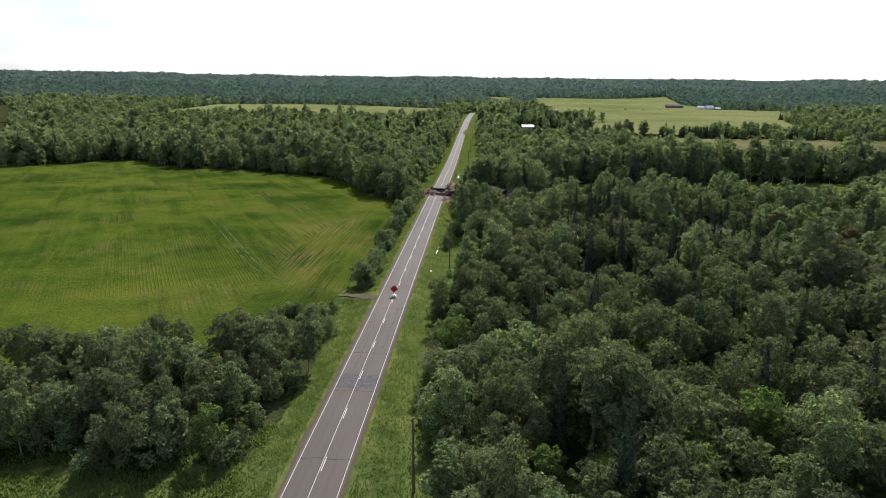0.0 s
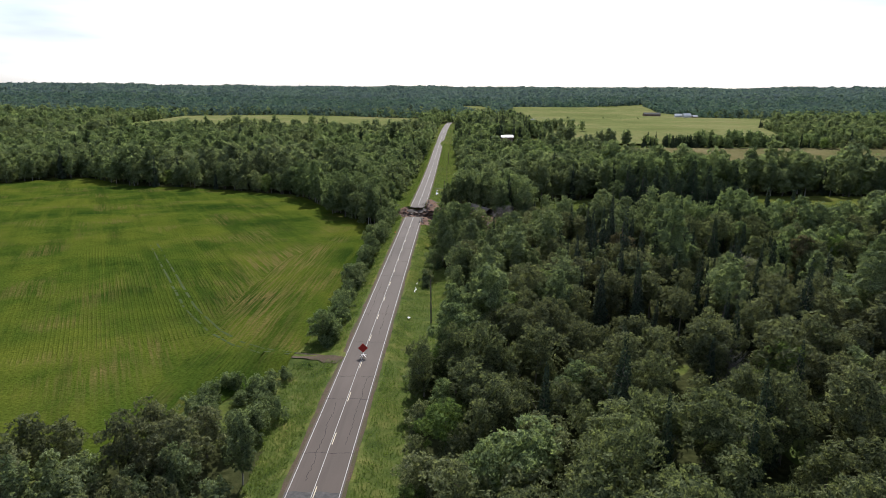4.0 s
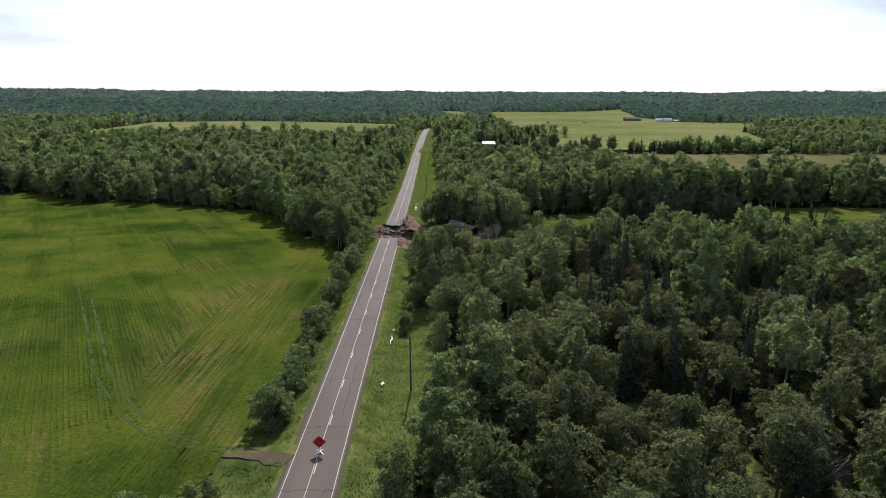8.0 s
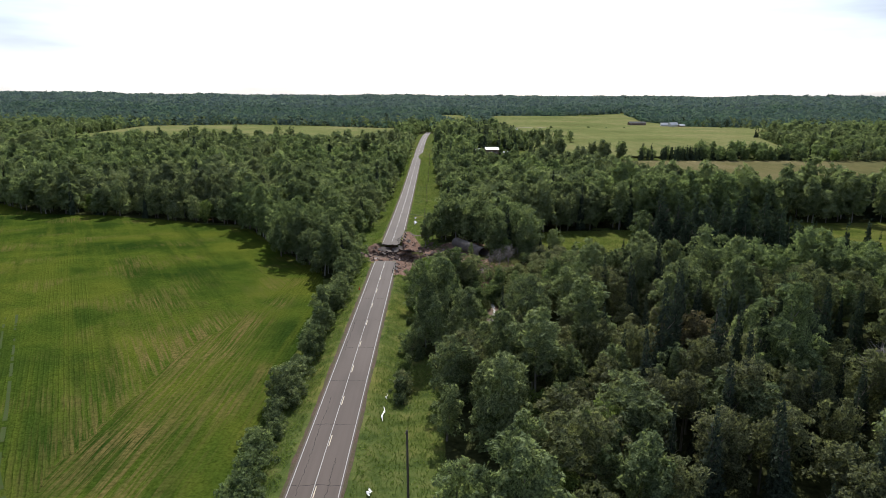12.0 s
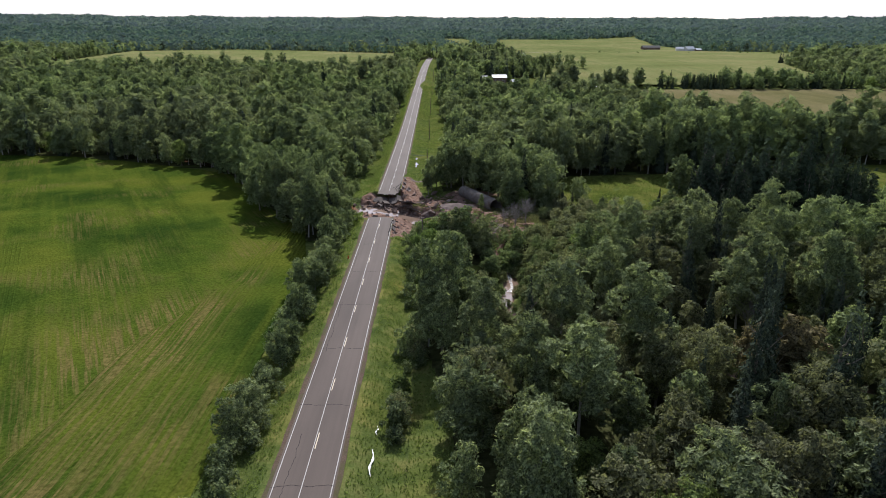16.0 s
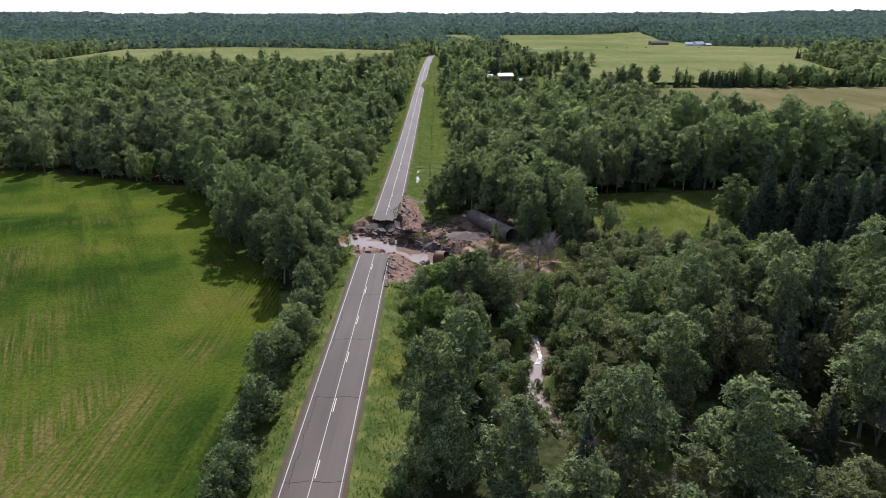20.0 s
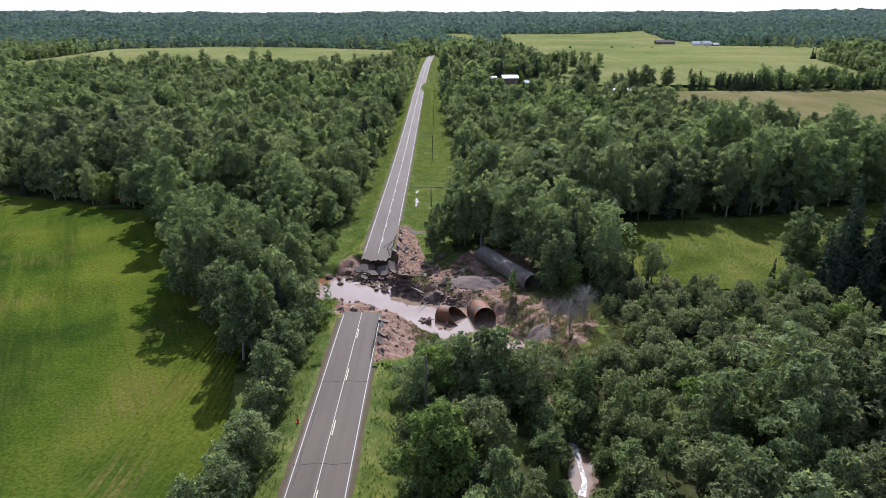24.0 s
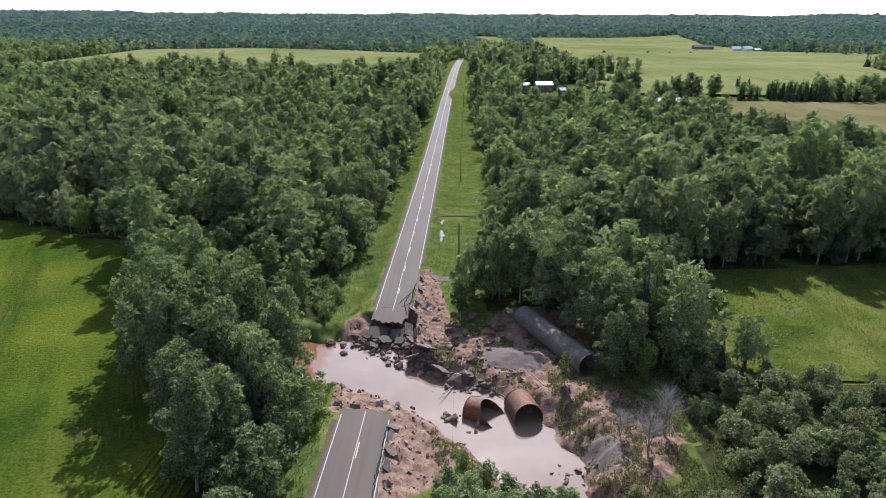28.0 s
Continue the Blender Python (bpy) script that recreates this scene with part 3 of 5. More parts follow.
def crown_broad(seed, n, size, R=0.26, low=0.24, clumps=22, top=1.0, spiky=0.0):
    """A crown in tree units (height 1): puffs of leaves on the boughs of an egg-shaped, uneven outline."""
    g = np.random.default_rng(seed)
    H, w = top - low, 0.40

    def outline(u):
        lower = np.sqrt(np.clip(1 - 0.72 * ((w - u) / w) ** 2, 0, 1))
        upper = np.clip(1 - (np.clip(u - w, 0, None) / (1 - w)) ** 2, 0, 1) ** (0.55 + spiky)
        return R * np.where(u < w, lower, upper)
    u = ((np.arange(clumps) + g.uniform(0.1, 0.9, clumps)) / clumps) ** 0.85
    a = np.arange(clumps) * 2.39996 + g.uniform(-0.6, 0.6, clumps)
    lobes = 1 + 0.20 * np.cos(a - g.uniform(0, 6)) + 0.14 * np.cos(2 * a - g.uniform(0, 6))
    rad = outline(u) * g.uniform(0.40, 0.92, clumps) * lobes
    cc = np.column_stack([rad * np.cos(a), rad * np.sin(a), low + H * (0.04 + 0.90 * u)])
    rs = R * g.uniform(0.20, 0.46, clumps) * (1.05 - 0.42 * u)
    pw = rs ** 2 / (rs ** 2).sum()
    k = g.choice(clumps, n, p=pw)
    out = unit(cc * (1, 1, 0) + 1e-6)
    dd = unit(g.normal(size=(n, 3)) + 0.5 * out[k] + (0, 0, 0.45))
    rr = rs[k][:, None] * g.uniform(0.62, 1.06, (n, 1)) * np.where(g.uniform(size=(n, 1)) < 0.12, 1.3, 1.0)
    pos = cc[k] + dd * rr * (1.05, 1.05, 0.86)
    nrm = unit(0.75 * dd + (0, 0, 0.3) + 0.65 * g.normal(size=(n, 3)))
    v, f = leaf_tris(g, pos, nrm, size)
    # solid inner blob added to stop light leaking through the crown
    s6 = np.arange(6) * np.pi / 3
    core = []
    for i, uu in enumerate((0.06, 0.42, 0.78)):
        q = float(outline(np.array(uu))) * (0.46, 0.60, 0.46)[i] * g.uniform(0.8, 1.1, 6)
        core.append(np.column_stack([q * np.cos(s6 + i), q * np.sin(s6 + i), low + H * uu + 0.02 * g.normal(size=6)]))
    cv = np.concatenate(core + [np.array([[0, 0, low + H * 0.90]])])
    cf = []
    for i in range(6):
        j = (i + 1) % 6
        for q in (0, 6):
            cf += [(q + i, q + j, q + 6 + j), (q + i, q + 6 + j, q + 6 + i)]
        cf.append((12 + i, 12 + j, 18))
    return np.concatenate([v, cv]), np.concatenate([f, np.array(cf) + len(v)])


def crown_spruce(seed, n, size, R=0.17, low=0.06):
    g = np.random.default_rng(seed)
    h = low + (1 - low) * (1 - np.sqrt(g.uniform(0.0004, 1, n)))
    tiers = 0.72 + 0.28 * np.abs(np.sin(h * 46))
    a = g.uniform(0, 2 * np.pi, n)
    boughs = 0.8 + 0.2 * np.sin(a * 7 + h * 40)
    r = R * (1 - h) / (1 - low) * tiers * boughs * g.uniform(0.55, 1.05, n) + 0.004
    pos = np.column_stack([r * np.cos(a), r * np.sin(a), h - r * 0.25])
    nrm = unit(np.column_stack([np.cos(a), np.sin(a), np.full(n, 0.55)]) + 0.4 * g.normal(size=(n, 3)))
    return leaf_tris(g, pos, nrm, size * (0.5 + 0.5 * (1 - h[:, None])))


def stem(seed, sides=5, r=0.016, top=0.8, limbs=6, lean=0.03, limb_len=0.2):
    """A tapered trunk with a few limbs, in tree units."""
    g = np.random.default_rng(seed)
    V, F = [], []

    def tube(pts, rads):
        base = sum(len(v) for v in V)
        pts, k = np.asarray(pts, float), len(pts)
        ang = np.arange(sides) * 2 * np.pi / sides
        for p, q in zip(pts, rads):
            V.append(np.column_stack([p[0] + q * np.cos(ang), p[1] + q * np.sin(ang), np.full(sides, p[2])]))
        for i in range(k - 1):
            for j in range(sides):
                a, b = base + i * sides + j, base + i * sides + (j + 1) % sides
                F.append((a, b, b + sides))
                F.append((a, b + sides, a + sides))
    off = g.normal(size=2) * lean
    zs = np.array([-0.03, 0.03, 0.25, 0.5, top])
    mid = np.column_stack([off[0] * np.abs(zs) ** 1.5, off[1] * np.abs(zs) ** 1.5, zs])
    tube(mid, r * np.array([1.5, 1.05, 0.85, 0.55, 0.12]))
    for i in range(limbs):
        z = g.uniform(0.3, top * 0.92)
        a = g.uniform(0, 2 * np.pi)
        p = np.array([off[0] * z ** 1.5, off[1] * z ** 1.5, z])
        l = limb_len * g.uniform(0.6, 1.2) * (1.15 - z)
        d = np.array([np.cos(a), np.sin(a), g.uniform(0.3, 0.95)])
        tube([p, p + d * l * 0.5, p + d * l + (0, 0, 0.03)], r * np.array([0.42, 0.28, 0.06]))
    return np.concatenate(V), np.array(F)


def dead_tree(seed):
    """Bare stems leaning apart, with many thin branches that fill a round crown."""
    parts = [stem(seed + k, 4, r, top, 44, lean, 0.5) for k, (r, top, lean) in enumerate(((0.016, 0.92, 0.05), (0.010, 0.85, 0.28), (0.010, 0.80, 0.34), (0.008, 0.75, 0.40)))]
    base = np.cumsum([0] + [len(v) for v, _ in parts[:-1]])
    return np.concatenate([v for v, _ in parts]), np.concatenate([f + b for (_, f), b in zip(parts, base)])


# kinds: crown maker, leaf material, bark, height range in metres, width factor
KINDS = {
    "broad": (lambda s, n, z: crown_broad(s, n, z, R=0.29, low=0.12, clumps=26), LEAF, BARK, (9, 14.5)),
    "aspen": (lambda s, n, z: crown_broad(s, n, z, R=0.21, low=0.16, clumps=28, spiky=0.12), LEAF, BIRCH, (11, 16.5)),
    "round": (lambda s, n, z: crown_broad(s, n, z, R=0.36, low=0.10, clumps=26), LEAF, BARK, (7, 11)),
    "willow": (lambda s, n, z: crown_broad(s, n, z, R=0.40, low=0.06, clumps=24), LEAF_SILVER, BARK, (4.5, 8)),
    "bright": (lambda s, n, z: crown_broad(s, n, z, R=0.33, low=0.12, clumps=24), LEAF_BRIGHT, BARK, (6, 9.5)),
    "spruce": (lambda s, n, z: crown_spruce(s, n, z), NEEDLE, BARK, (9, 17)),
    "bush": (lambda s, n, z: crown_broad(s, n, z, R=0.52, low=-0.05, clumps=18), LEAF, BARK, (3.0, 5.5)),
    "alder": (lambda s, n, z: crown_broad(s, n, z, R=0.31, low=0.10, clumps=26), LEAF_DARKENED, BARK, (8, 12.5)),
    "dry": (lambda s, n, z: crown_broad(s, n, z, R=0.24, low=0.25, clumps=20), LEAF_DRY, BARK, (8, 11)),
}
MATS = [LEAF, LEAF_DARKENED, LEAF_SILVER, LEAF_BRIGHT, NEEDLE, LEAF_DRY, BARK, BIRCH, DEADWOOD]
LODS = [(950, 0.058), (520, 0.077), (205, 0.119), (82, 0.187), (1260, 0.051)]   # leaves in a crown, leaf size in tree units
_tmpl = {}


def template(kind, lod, variant, inner=False):
    inner = inner and kind not in ("bush", "spruce")
    key = (kind, lod, variant, inner)
    if key not in _tmpl:
        n, size = LODS[lod]
        if kind == "bush":
            n, size = int(n * 0.55), size * 1.7
        elif kind in ("round", "willow", "bright"):
            size = size * 1.25
        elif kind == "spruce":
            size = size * 0.95
        if inner:
            n = int(n * 0.62)
            R_, c_n = (0.22, 22) if kind == "aspen" else ((0.38, 22) if kind in ("round", "willow", "bright") else (0.30, 20))
            cr = crown_broad(100 * variant + len(kind), n, size, R=R_, low=0.42, clumps=c_n, spiky=0.1 if kind == "aspen" else 0.0)
        else:
            cr = KINDS[kind][0](100 * variant + len(kind), n, size)
        st = stem(variant * 13 + 5, 4 if lod in (0, 4) else 3, 0.012 if kind == "aspen" else 0.017, 0.8, (4, 1, 0, 0, 2 if inner else 5)[lod]) if lod != 3 and (lod == 4 or not inner) else None
        _tmpl[key] = (cr, st)
    return _tmpl[key]


def near_depth(x, y):
    """Rough distance ahead at which a place is last seen before it leaves the view."""
    yc = np.minimum(np.minimum(y - 62, y - np.maximum(np.abs(x - 13) - 8, 0) / 0.70), 200)
    return y - np.maximum(yc, 0), yc


def seen(x, y, pad=22):
    d, yc = near_depth(x, y)
    return yc > -pad


g = np.random.default_rng(11)
spots = []          # x, y, kind, height, variant


def scatter(x0, x1, y0, y1, spacing):
    xs, ys = np.meshgrid(np.arange(x0, x1, spacing), np.arange(y0, y1, spacing))
    x = (xs + g.uniform(-0.46, 0.46, xs.shape) * spacing).ravel()
    y = (ys + g.uniform(-0.46, 0.46, xs.shape) * spacing).ravel()
    k = seen(x, y) & woods(x, y)
    return x[k], y[k]


def pick(x, y):
    """Kinds of tree by stand, after slow changes over the land; darker alders and spruces stand in for shade in the
    near woods.
    """
    u = g.uniform(size=len(x))
    stand = lumps(x, y, 60, 9)
    out = np.where(u < 0.40 + 0.1 * stand, "broad", np.where(u < 0.72, "aspen", np.where(u < 0.86, "round", np.where(u < 0.91, "bright", "spruce"))))
    pines = np.hypot((x - 104) / 26, (y - 270) / 13) < 1
    out = np.where(pines & (u < 0.85), "spruce", out)
    out = np.where((y > 560) & (np.abs(x - 70) < 60) & (u < 0.35), "spruce", out)
    out = np.where((x < 0) & (y < 130) & ((out == "spruce") | (u < 0.6)), "alder", out)
    out = np.where((x > 42) & (x < 100) & (y > 120) & (y < 215) & (u > 0.62), "spruce", out)
    out = np.where((x > 24) & (x < 84) & (y > 225) & (y < 282) & (out == "spruce"), "willow", out)
    out = np.where((x > 26) & (y < 225) & (u > 0.05) & (u < 0.52), "alder", out)
    out = np.where((x > 16) & (y < 135) & (u > 0.02) & (u < 0.8), "alder", out)
    out = np.where((x > 7) & (x < 32) & (y > 205) & (y < 266) & (out == "spruce"), "broad", out)
    wet = (creek_dist(x, y)[0] < 16) & (x > 8)
    out = np.where(wet & (u < 0.35), "willow", out)
    out = np.where(wet & (u > 0.985), "dry", out)
    out = np.where((x > 7) & (x < 30) & (y < 100) & (u < 0.5), "willow", out)
    out = np.where((x > 0) & (x < 24) & (y < 200) & (out == "spruce"), "alder", out)
    return out


def heights(kind):
    lo = np.array([KINDS[k][3][0] for k in kind])
    hi = np.array([KINDS[k][3][1] for k in kind])
    return lo + (hi - lo) * g.beta(1.5, 1.5, len(kind))


PLACED = []
for x0, x1, y0, y1, sp in ((-230, 260, 40, 345, 4.7), (-430, 420, 345, 560, 5.6), (-700, 800, 560, 1000, 8.2)):
    x, y = scatter(x0, x1, y0, y1, sp)
    kd = pick(x, y)
    hh = heights(kd) * (1 + 0.30 * lumps(x, y, 24, 8)) * g.uniform(0.85, 1.15, len(x)) * np.where(y > 560, 1.1, 1.0)
    hh = np.where((np.hypot((x - 104) / 26, (y - 270) / 13) < 1) & (kd == "spruce"), hh * 1.35, hh)
    hh = np.where((x > 40) & (x < 170) & (y > 238) & (y < 284) & (kd != "spruce"), hh * 0.52, hh)
    hh = np.where((x > 9) & (x < 44) & (y > 236) & (y < 258), np.minimum(hh * 0.8, np.where(y < 246, 5.2, 1.6) + 2.2 * g.uniform(size=len(hh))), hh)
    hh = np.where((x > 30) & (x < 72) & (y > 240) & (y < 284), np.minimum(hh * 0.6, 3.0 + 2.0 * g.uniform(size=len(hh))), hh)
    hh = np.where((x > 18) & (x < 38) & (y > 196) & (y < 237), np.minimum(hh, 3.0 + 2.4 * g.uniform(size=len(hh))), hh)
    hh = np.where((x > 40) & (x < 230) & (y > 322) & (y < 420), hh * np.where(y < 368, 1.4, 1.18), hh)
    hh = np.where((x < -34) & (y > 325) & (y < 420), hh * 1.25, hh)
    hh = np.where((x > 90) & (y > 395) & (y < 575), hh * np.where(x > 150, 0.58, 0.95), hh)
    hh = np.where((x < 0) & (y < 104), np.minimum(hh * 0.85, 6.6 + 3.8 * g.uniform(size=len(hh))), hh)
    PLACED.append((x, y, kd, hh))
# hedge of bushes along the west side of the road
y = np.arange(136, 272, 1.7) + g.uniform(-0.6, 0.6, 80)
x = -8.5 - 0.5 * np.sin(y * 0.21) - 0.010 * (y - 136) + g.uniform(-1.5, 1.1, len(y))
kd = np.where(g.uniform(size=len(y)) < 0.72, "bush", "round")
PLACED.append((x, y, kd, np.where(kd == "bush", g.uniform(1.8, 4.6, len(y)), g.uniform(4.0, 6.8, len(y))) * (1 + 0.22 * np.sin(y * 0.55)) + np.clip((y - 215) / 50, 0, 1) * 2.4))
# shrubs that crowd the east verge
y = np.concatenate([g.uniform(176, 250, 46), g.uniform(66, 128, 22)])
x = 8.6 + g.uniform(0, 3.2, len(y)) + np.where(y < 130, 1.2, 0)
kd = np.where(g.uniform(size=len(y)) < 0.5, "bush", np.where(g.uniform(size=len(y)) < 0.6, "willow", "bright"))
PLACED.append((x, y, kd, g.uniform(1.2, 4.4, len(y))))
x, y = g.uniform(-15, -10, 22), g.uniform(298, 338, 22)
PLACED.append((x, y, np.full(22, "bush"), g.uniform(1.4, 3.4, 22)))
# low shrubs between the creek and the meadow
x, y = g.uniform(27, 100, 420), g.uniform(222, 283, 420)
k = woods(x, y) & ~((x < 42) & (y > 254))
x, y = x[k], y[k]
kd = np.where(g.uniform(size=len(x)) < 0.6, "willow", np.where(g.uniform(size=len(x)) < 0.6, "bush", "round"))
PLACED.append((x, y, kd, g.uniform(2.0, 5.0, len(x))))
# shrubs along the near bank of the pool
x, y = g.uniform(8.6, 32, 110), g.uniform(240, 255.5, 110)
k = (creek_dist(x, y)[0] > 2.6) & (mud_mask(x, y) < 0.75) | (y < 250)
x, y = x[k], y[k]
PLACED.append((x, y, np.where(g.uniform(size=len(x)) < 0.55, "willow", "bush"), np.where(y < 246, g.uniform(3.0, 6.0, len(x)), g.uniform(1.0, 2.6, len(x)))))
# low growth that leans over the creek in the woods
x, y = g.uniform(19, 37, 300), g.uniform(206, 252, 300)
k = (creek_dist(x, y)[0] > 1.4) & (creek_dist(x, y)[0] < 5)
x, y = x[k], y[k]
PLACED.append((x, y, np.where(g.uniform(size=len(x)) < 0.6, "willow", "bush"), g.uniform(1.2, 3.2, len(x))))
# undergrowth of the belt before the field
x, y = g.uniform(-80, -10, 130), g.uniform(62, 91, 130)
PLACED.append((x, y, np.where(g.uniform(size=130) < 0.6, "bush", "alder"), g.uniform(2.6, 5.4, 130)))
# thicket by the field gateway
x, y = g.uniform(-22, -9.5, 42), g.uniform(99, 122, 42)
PLACED.append((x, y, np.full(42, "bush"), g.uniform(1.6, 3.6, 42)))
# single trees and bushes that stand by themselves round the washout and the meadow; some are added to shade the grey
# culvert, some placed and sized to hide the pipes from the camera
LONE = [(18.5, 306.5, "broad", 14), (22, 305.5, "aspen", 16), (26, 303, "broad", 15), (29.5, 299.5, "aspen", 16), (32, 295, "broad", 15), (33.5, 290, "broad", 14), (33, 281.5, "bright", 5.5), (25.8, 277.2, "aspen", 5.2), (35.5, 285, "aspen", 13.5), (38.5, 288, "broad", 12.5), (33.5, 289.5, "broad", 11), (41, 283.5, "aspen", 9.5), (36.5, 279, "bright", 6.5),
        (52.5, 283, "round", 8.5), (47.5, 279.5, "spruce", 6.5), (50, 278, "spruce", 6.0), (74, 281, "spruce", 6.0), (12.5, 304, "aspen", 11), (14, 309, "broad", 10), (11.5, 299, "aspen", 8),
        (-12.5, 101.5, "round", 5.2), (-11.5, 105.5, "bush", 3.8), (-14, 268, "broad", 13), (-19, 272, "broad", 14.5), (-25, 277, "aspen", 15), (-16, 262, "round", 10), (-31, 284, "broad", 13.5), (-22, 266, "round", 11), (-12.5, 276, "aspen", 13), (-28, 290, "broad", 14), (-11, 270, "round", 7.5), (-33, 278, "broad", 12), (-36, 292, "broad", 14), (-38, 300, "broad", 15), (-18, 255, "round", 5), (-27, 272, "broad", 17), (-33, 283, "broad", 18), (-30, 294, "aspen", 18), (-23, 284, "broad", 17), (-17, 282, "broad", 15),
        (10.4, 256, "bush", 2.4), (12.5, 254, "bush", 3.0), (14.5, 257, "bush", 2.6), (16.5, 253, "bush", 3.4), (12, 259.5, "bush", 2.0), (10.5, 249, "round", 5.5), (13.5, 247, "round", 6.5), (10.2, 240, "broad", 8.5), (20, 242.5, "aspen", 10.6), (17.4, 242, "willow", 9.2), (15, 243, "aspen", 9.6), (22.8, 240.5, "willow", 8.8), (12.6, 241.5, "bright", 8.2), (18.8, 244, "aspen", 10), (33.2, 280, "aspen", 10.5), (35.6, 281.5, "broad", 11.5), (16, 224, "spruce", 6.5), (18, 221, "spruce", 6.0), (15.5, 214, "spruce", 5.5)]
for k in range(60):
    a_, r_ = g.uniform(0, 2 * np.pi), math.sqrt(g.uniform())
    LONE.append((101 + 21 * r_ * math.cos(a_), 274 + 8 * r_ * math.sin(a_), "spruce", g.uniform(11, 17)))
lx, ly, lk, lh = zip(*LONE)
PLACED.append((np.array(lx), np.array(ly), np.array(lk), np.array(lh, float)))
# scattered trees and a row of pines between the far fields
for cx, cy, n_, sx_, sy_, kd_, h0, h1 in ((119, 643, 6, 4, 4, "aspen", 14, 18), (139, 633, 3, 3, 3, "broad", 10, 14), (153, 639, 4, 3, 4, "broad", 11, 15), (162.5, 631, 4, 2.5, 3, "aspen", 14, 17), (176, 639, 5, 3, 4, "aspen", 13, 16),
                                            (150, 634, 14, 22, 3, "bush", 3, 5), (212, 685, 3, 3, 3, "spruce", 9, 12), (232, 628, 70, 17, 6, "spruce", 9, 13), (225, 636, 14, 20, 5, "broad", 8, 12), (310, 634, 40, 18, 7, "spruce", 9, 13), (300, 655, 26, 26, 10, "broad", 9, 14),
                                            (407, 859, 2, 3, 3, "spruce", 13, 16), (440, 850, 5, 8, 6, "broad", 9, 12), (120, 790, 26, 16, 12, "broad", 11, 16), (104, 700, 14, 8, 16, "aspen", 10, 15), (122, 724, 4, 4, 3, "bush", 4, 6), (300, 1146, 7, 90, 2, "bush", 3, 5), (560, 1130, 16, 40, 12, "bush", 4, 7)):
    PLACED.append((cx + sx_ * g.normal(size=n_), cy + sy_ * g.normal(size=n_), np.full(n_, kd_), g.uniform(h0, h1, n_)))
TX, TY, TK, TH = (np.concatenate(c) for c in zip(*PLACED))
TD, _ = near_depth(TX, TY)
TL = np.select([TD < 100, TD < 175, TD < 380], [0, 1, 2], 3)
TI = np.ones(len(TX), bool)          # trees closed in by others show their tops alone
for dx, dy in ((7, 0), (-7, 0), (0, -8), (5, -6), (-5, -6), (0, -14)):
    TI &= woods(TX + dx, TY + dy)
TZ = land_z(TX, TY)
TV = g.integers(0, 7, len(TX))
TR = g.uniform(0, 2 * np.pi, len(TX))
TW = g.uniform(0.84, 1.26, len(TX))
TW = np.where(TK == "spruce", TW * np.where(np.hypot((TX - 101) / 25, (TY - 273) / 13) < 1, 1.25, 0.8), TW)
TW = np.where((TX < -8) & (TY > 245) & (TY < 300), np.minimum(TW, 1.0), TW)
# single things: the trees of the strips beside the road
order = np.argsort(TD + 0.25 * np.abs(TX - 2))
single = np.zeros(len(TX), bool)
for kd_ in KINDS:                    # the nearest of each kind stand as things of their own
    own = order[(TK[order] == kd_) & (TD[order] < 100)]
    single[own[:230]] = True

SPECIES = {"alder": ("alder_tree", "alder, its leaf colour darkened in place of shade"), "broad": ("broadleaf_tree", "broadleaf tree with a full dark green crown"), "aspen": ("aspen_tree", "tall slender aspen with a pale trunk"), "round": ("maple_tree", "rounded leafy green tree at the roadside"),
           "willow": ("willow_shrub", "grey-green willow shrub on damp ground"), "bright": ("young_tree", "young tree with bright yellow-green leaves"), "spruce": ("spruce_tree", "dark green conical spruce"),
           "bush": ("roadside_bush", "dense green bush in the hedge beside the field"), "dry": ("withered_tree", "withered tree with brown leaves by the creek")}
_proto = {}


def tree_thing(kind, variant, m, sx, sz, inner):
    key = (kind, variant, inner)
    if key not in _proto:
        cr, st = template(kind, 4, variant, inner)
        crown = mesh_obj("crown", cr[0], cr[1], KINDS[kind][1], attr={"tint": np.zeros(len(cr[0]))})
        trunk = mesh_obj("trunk", st[0], st[1], KINDS[kind][2], smooth=True)
        _proto[key] = (crown.data, trunk.data)
        for o in (crown, trunk):
            bpy.data.objects.remove(o)
    root = thing(SPECIES[kind][0], m, SPECIES[kind][1], "bush" if kind in ("bush", "willow") else "tree", {"willow": "willow shrubs", "bush": "bushes of the hedge"}.get(kind, SPECIES[kind][0].replace("_", " ") + "s of the near woods"))
    for nm, me in zip(("crown", "trunk"), _proto[key]):
        o = new(nm, me)
        o.parent = root
        o.scale = (sx, sx, sz)
    return root


for i in np.where(single)[0]:
    tree_thing(str(TK[i]), int(TV[i]) % 5, pose(TX[i], TY[i], TZ[i] - 0.1, g.normal() * 2, g.normal() * 2, math.degrees(TR[i])), TH[i] * TW[i], TH[i], bool(TI[i]))


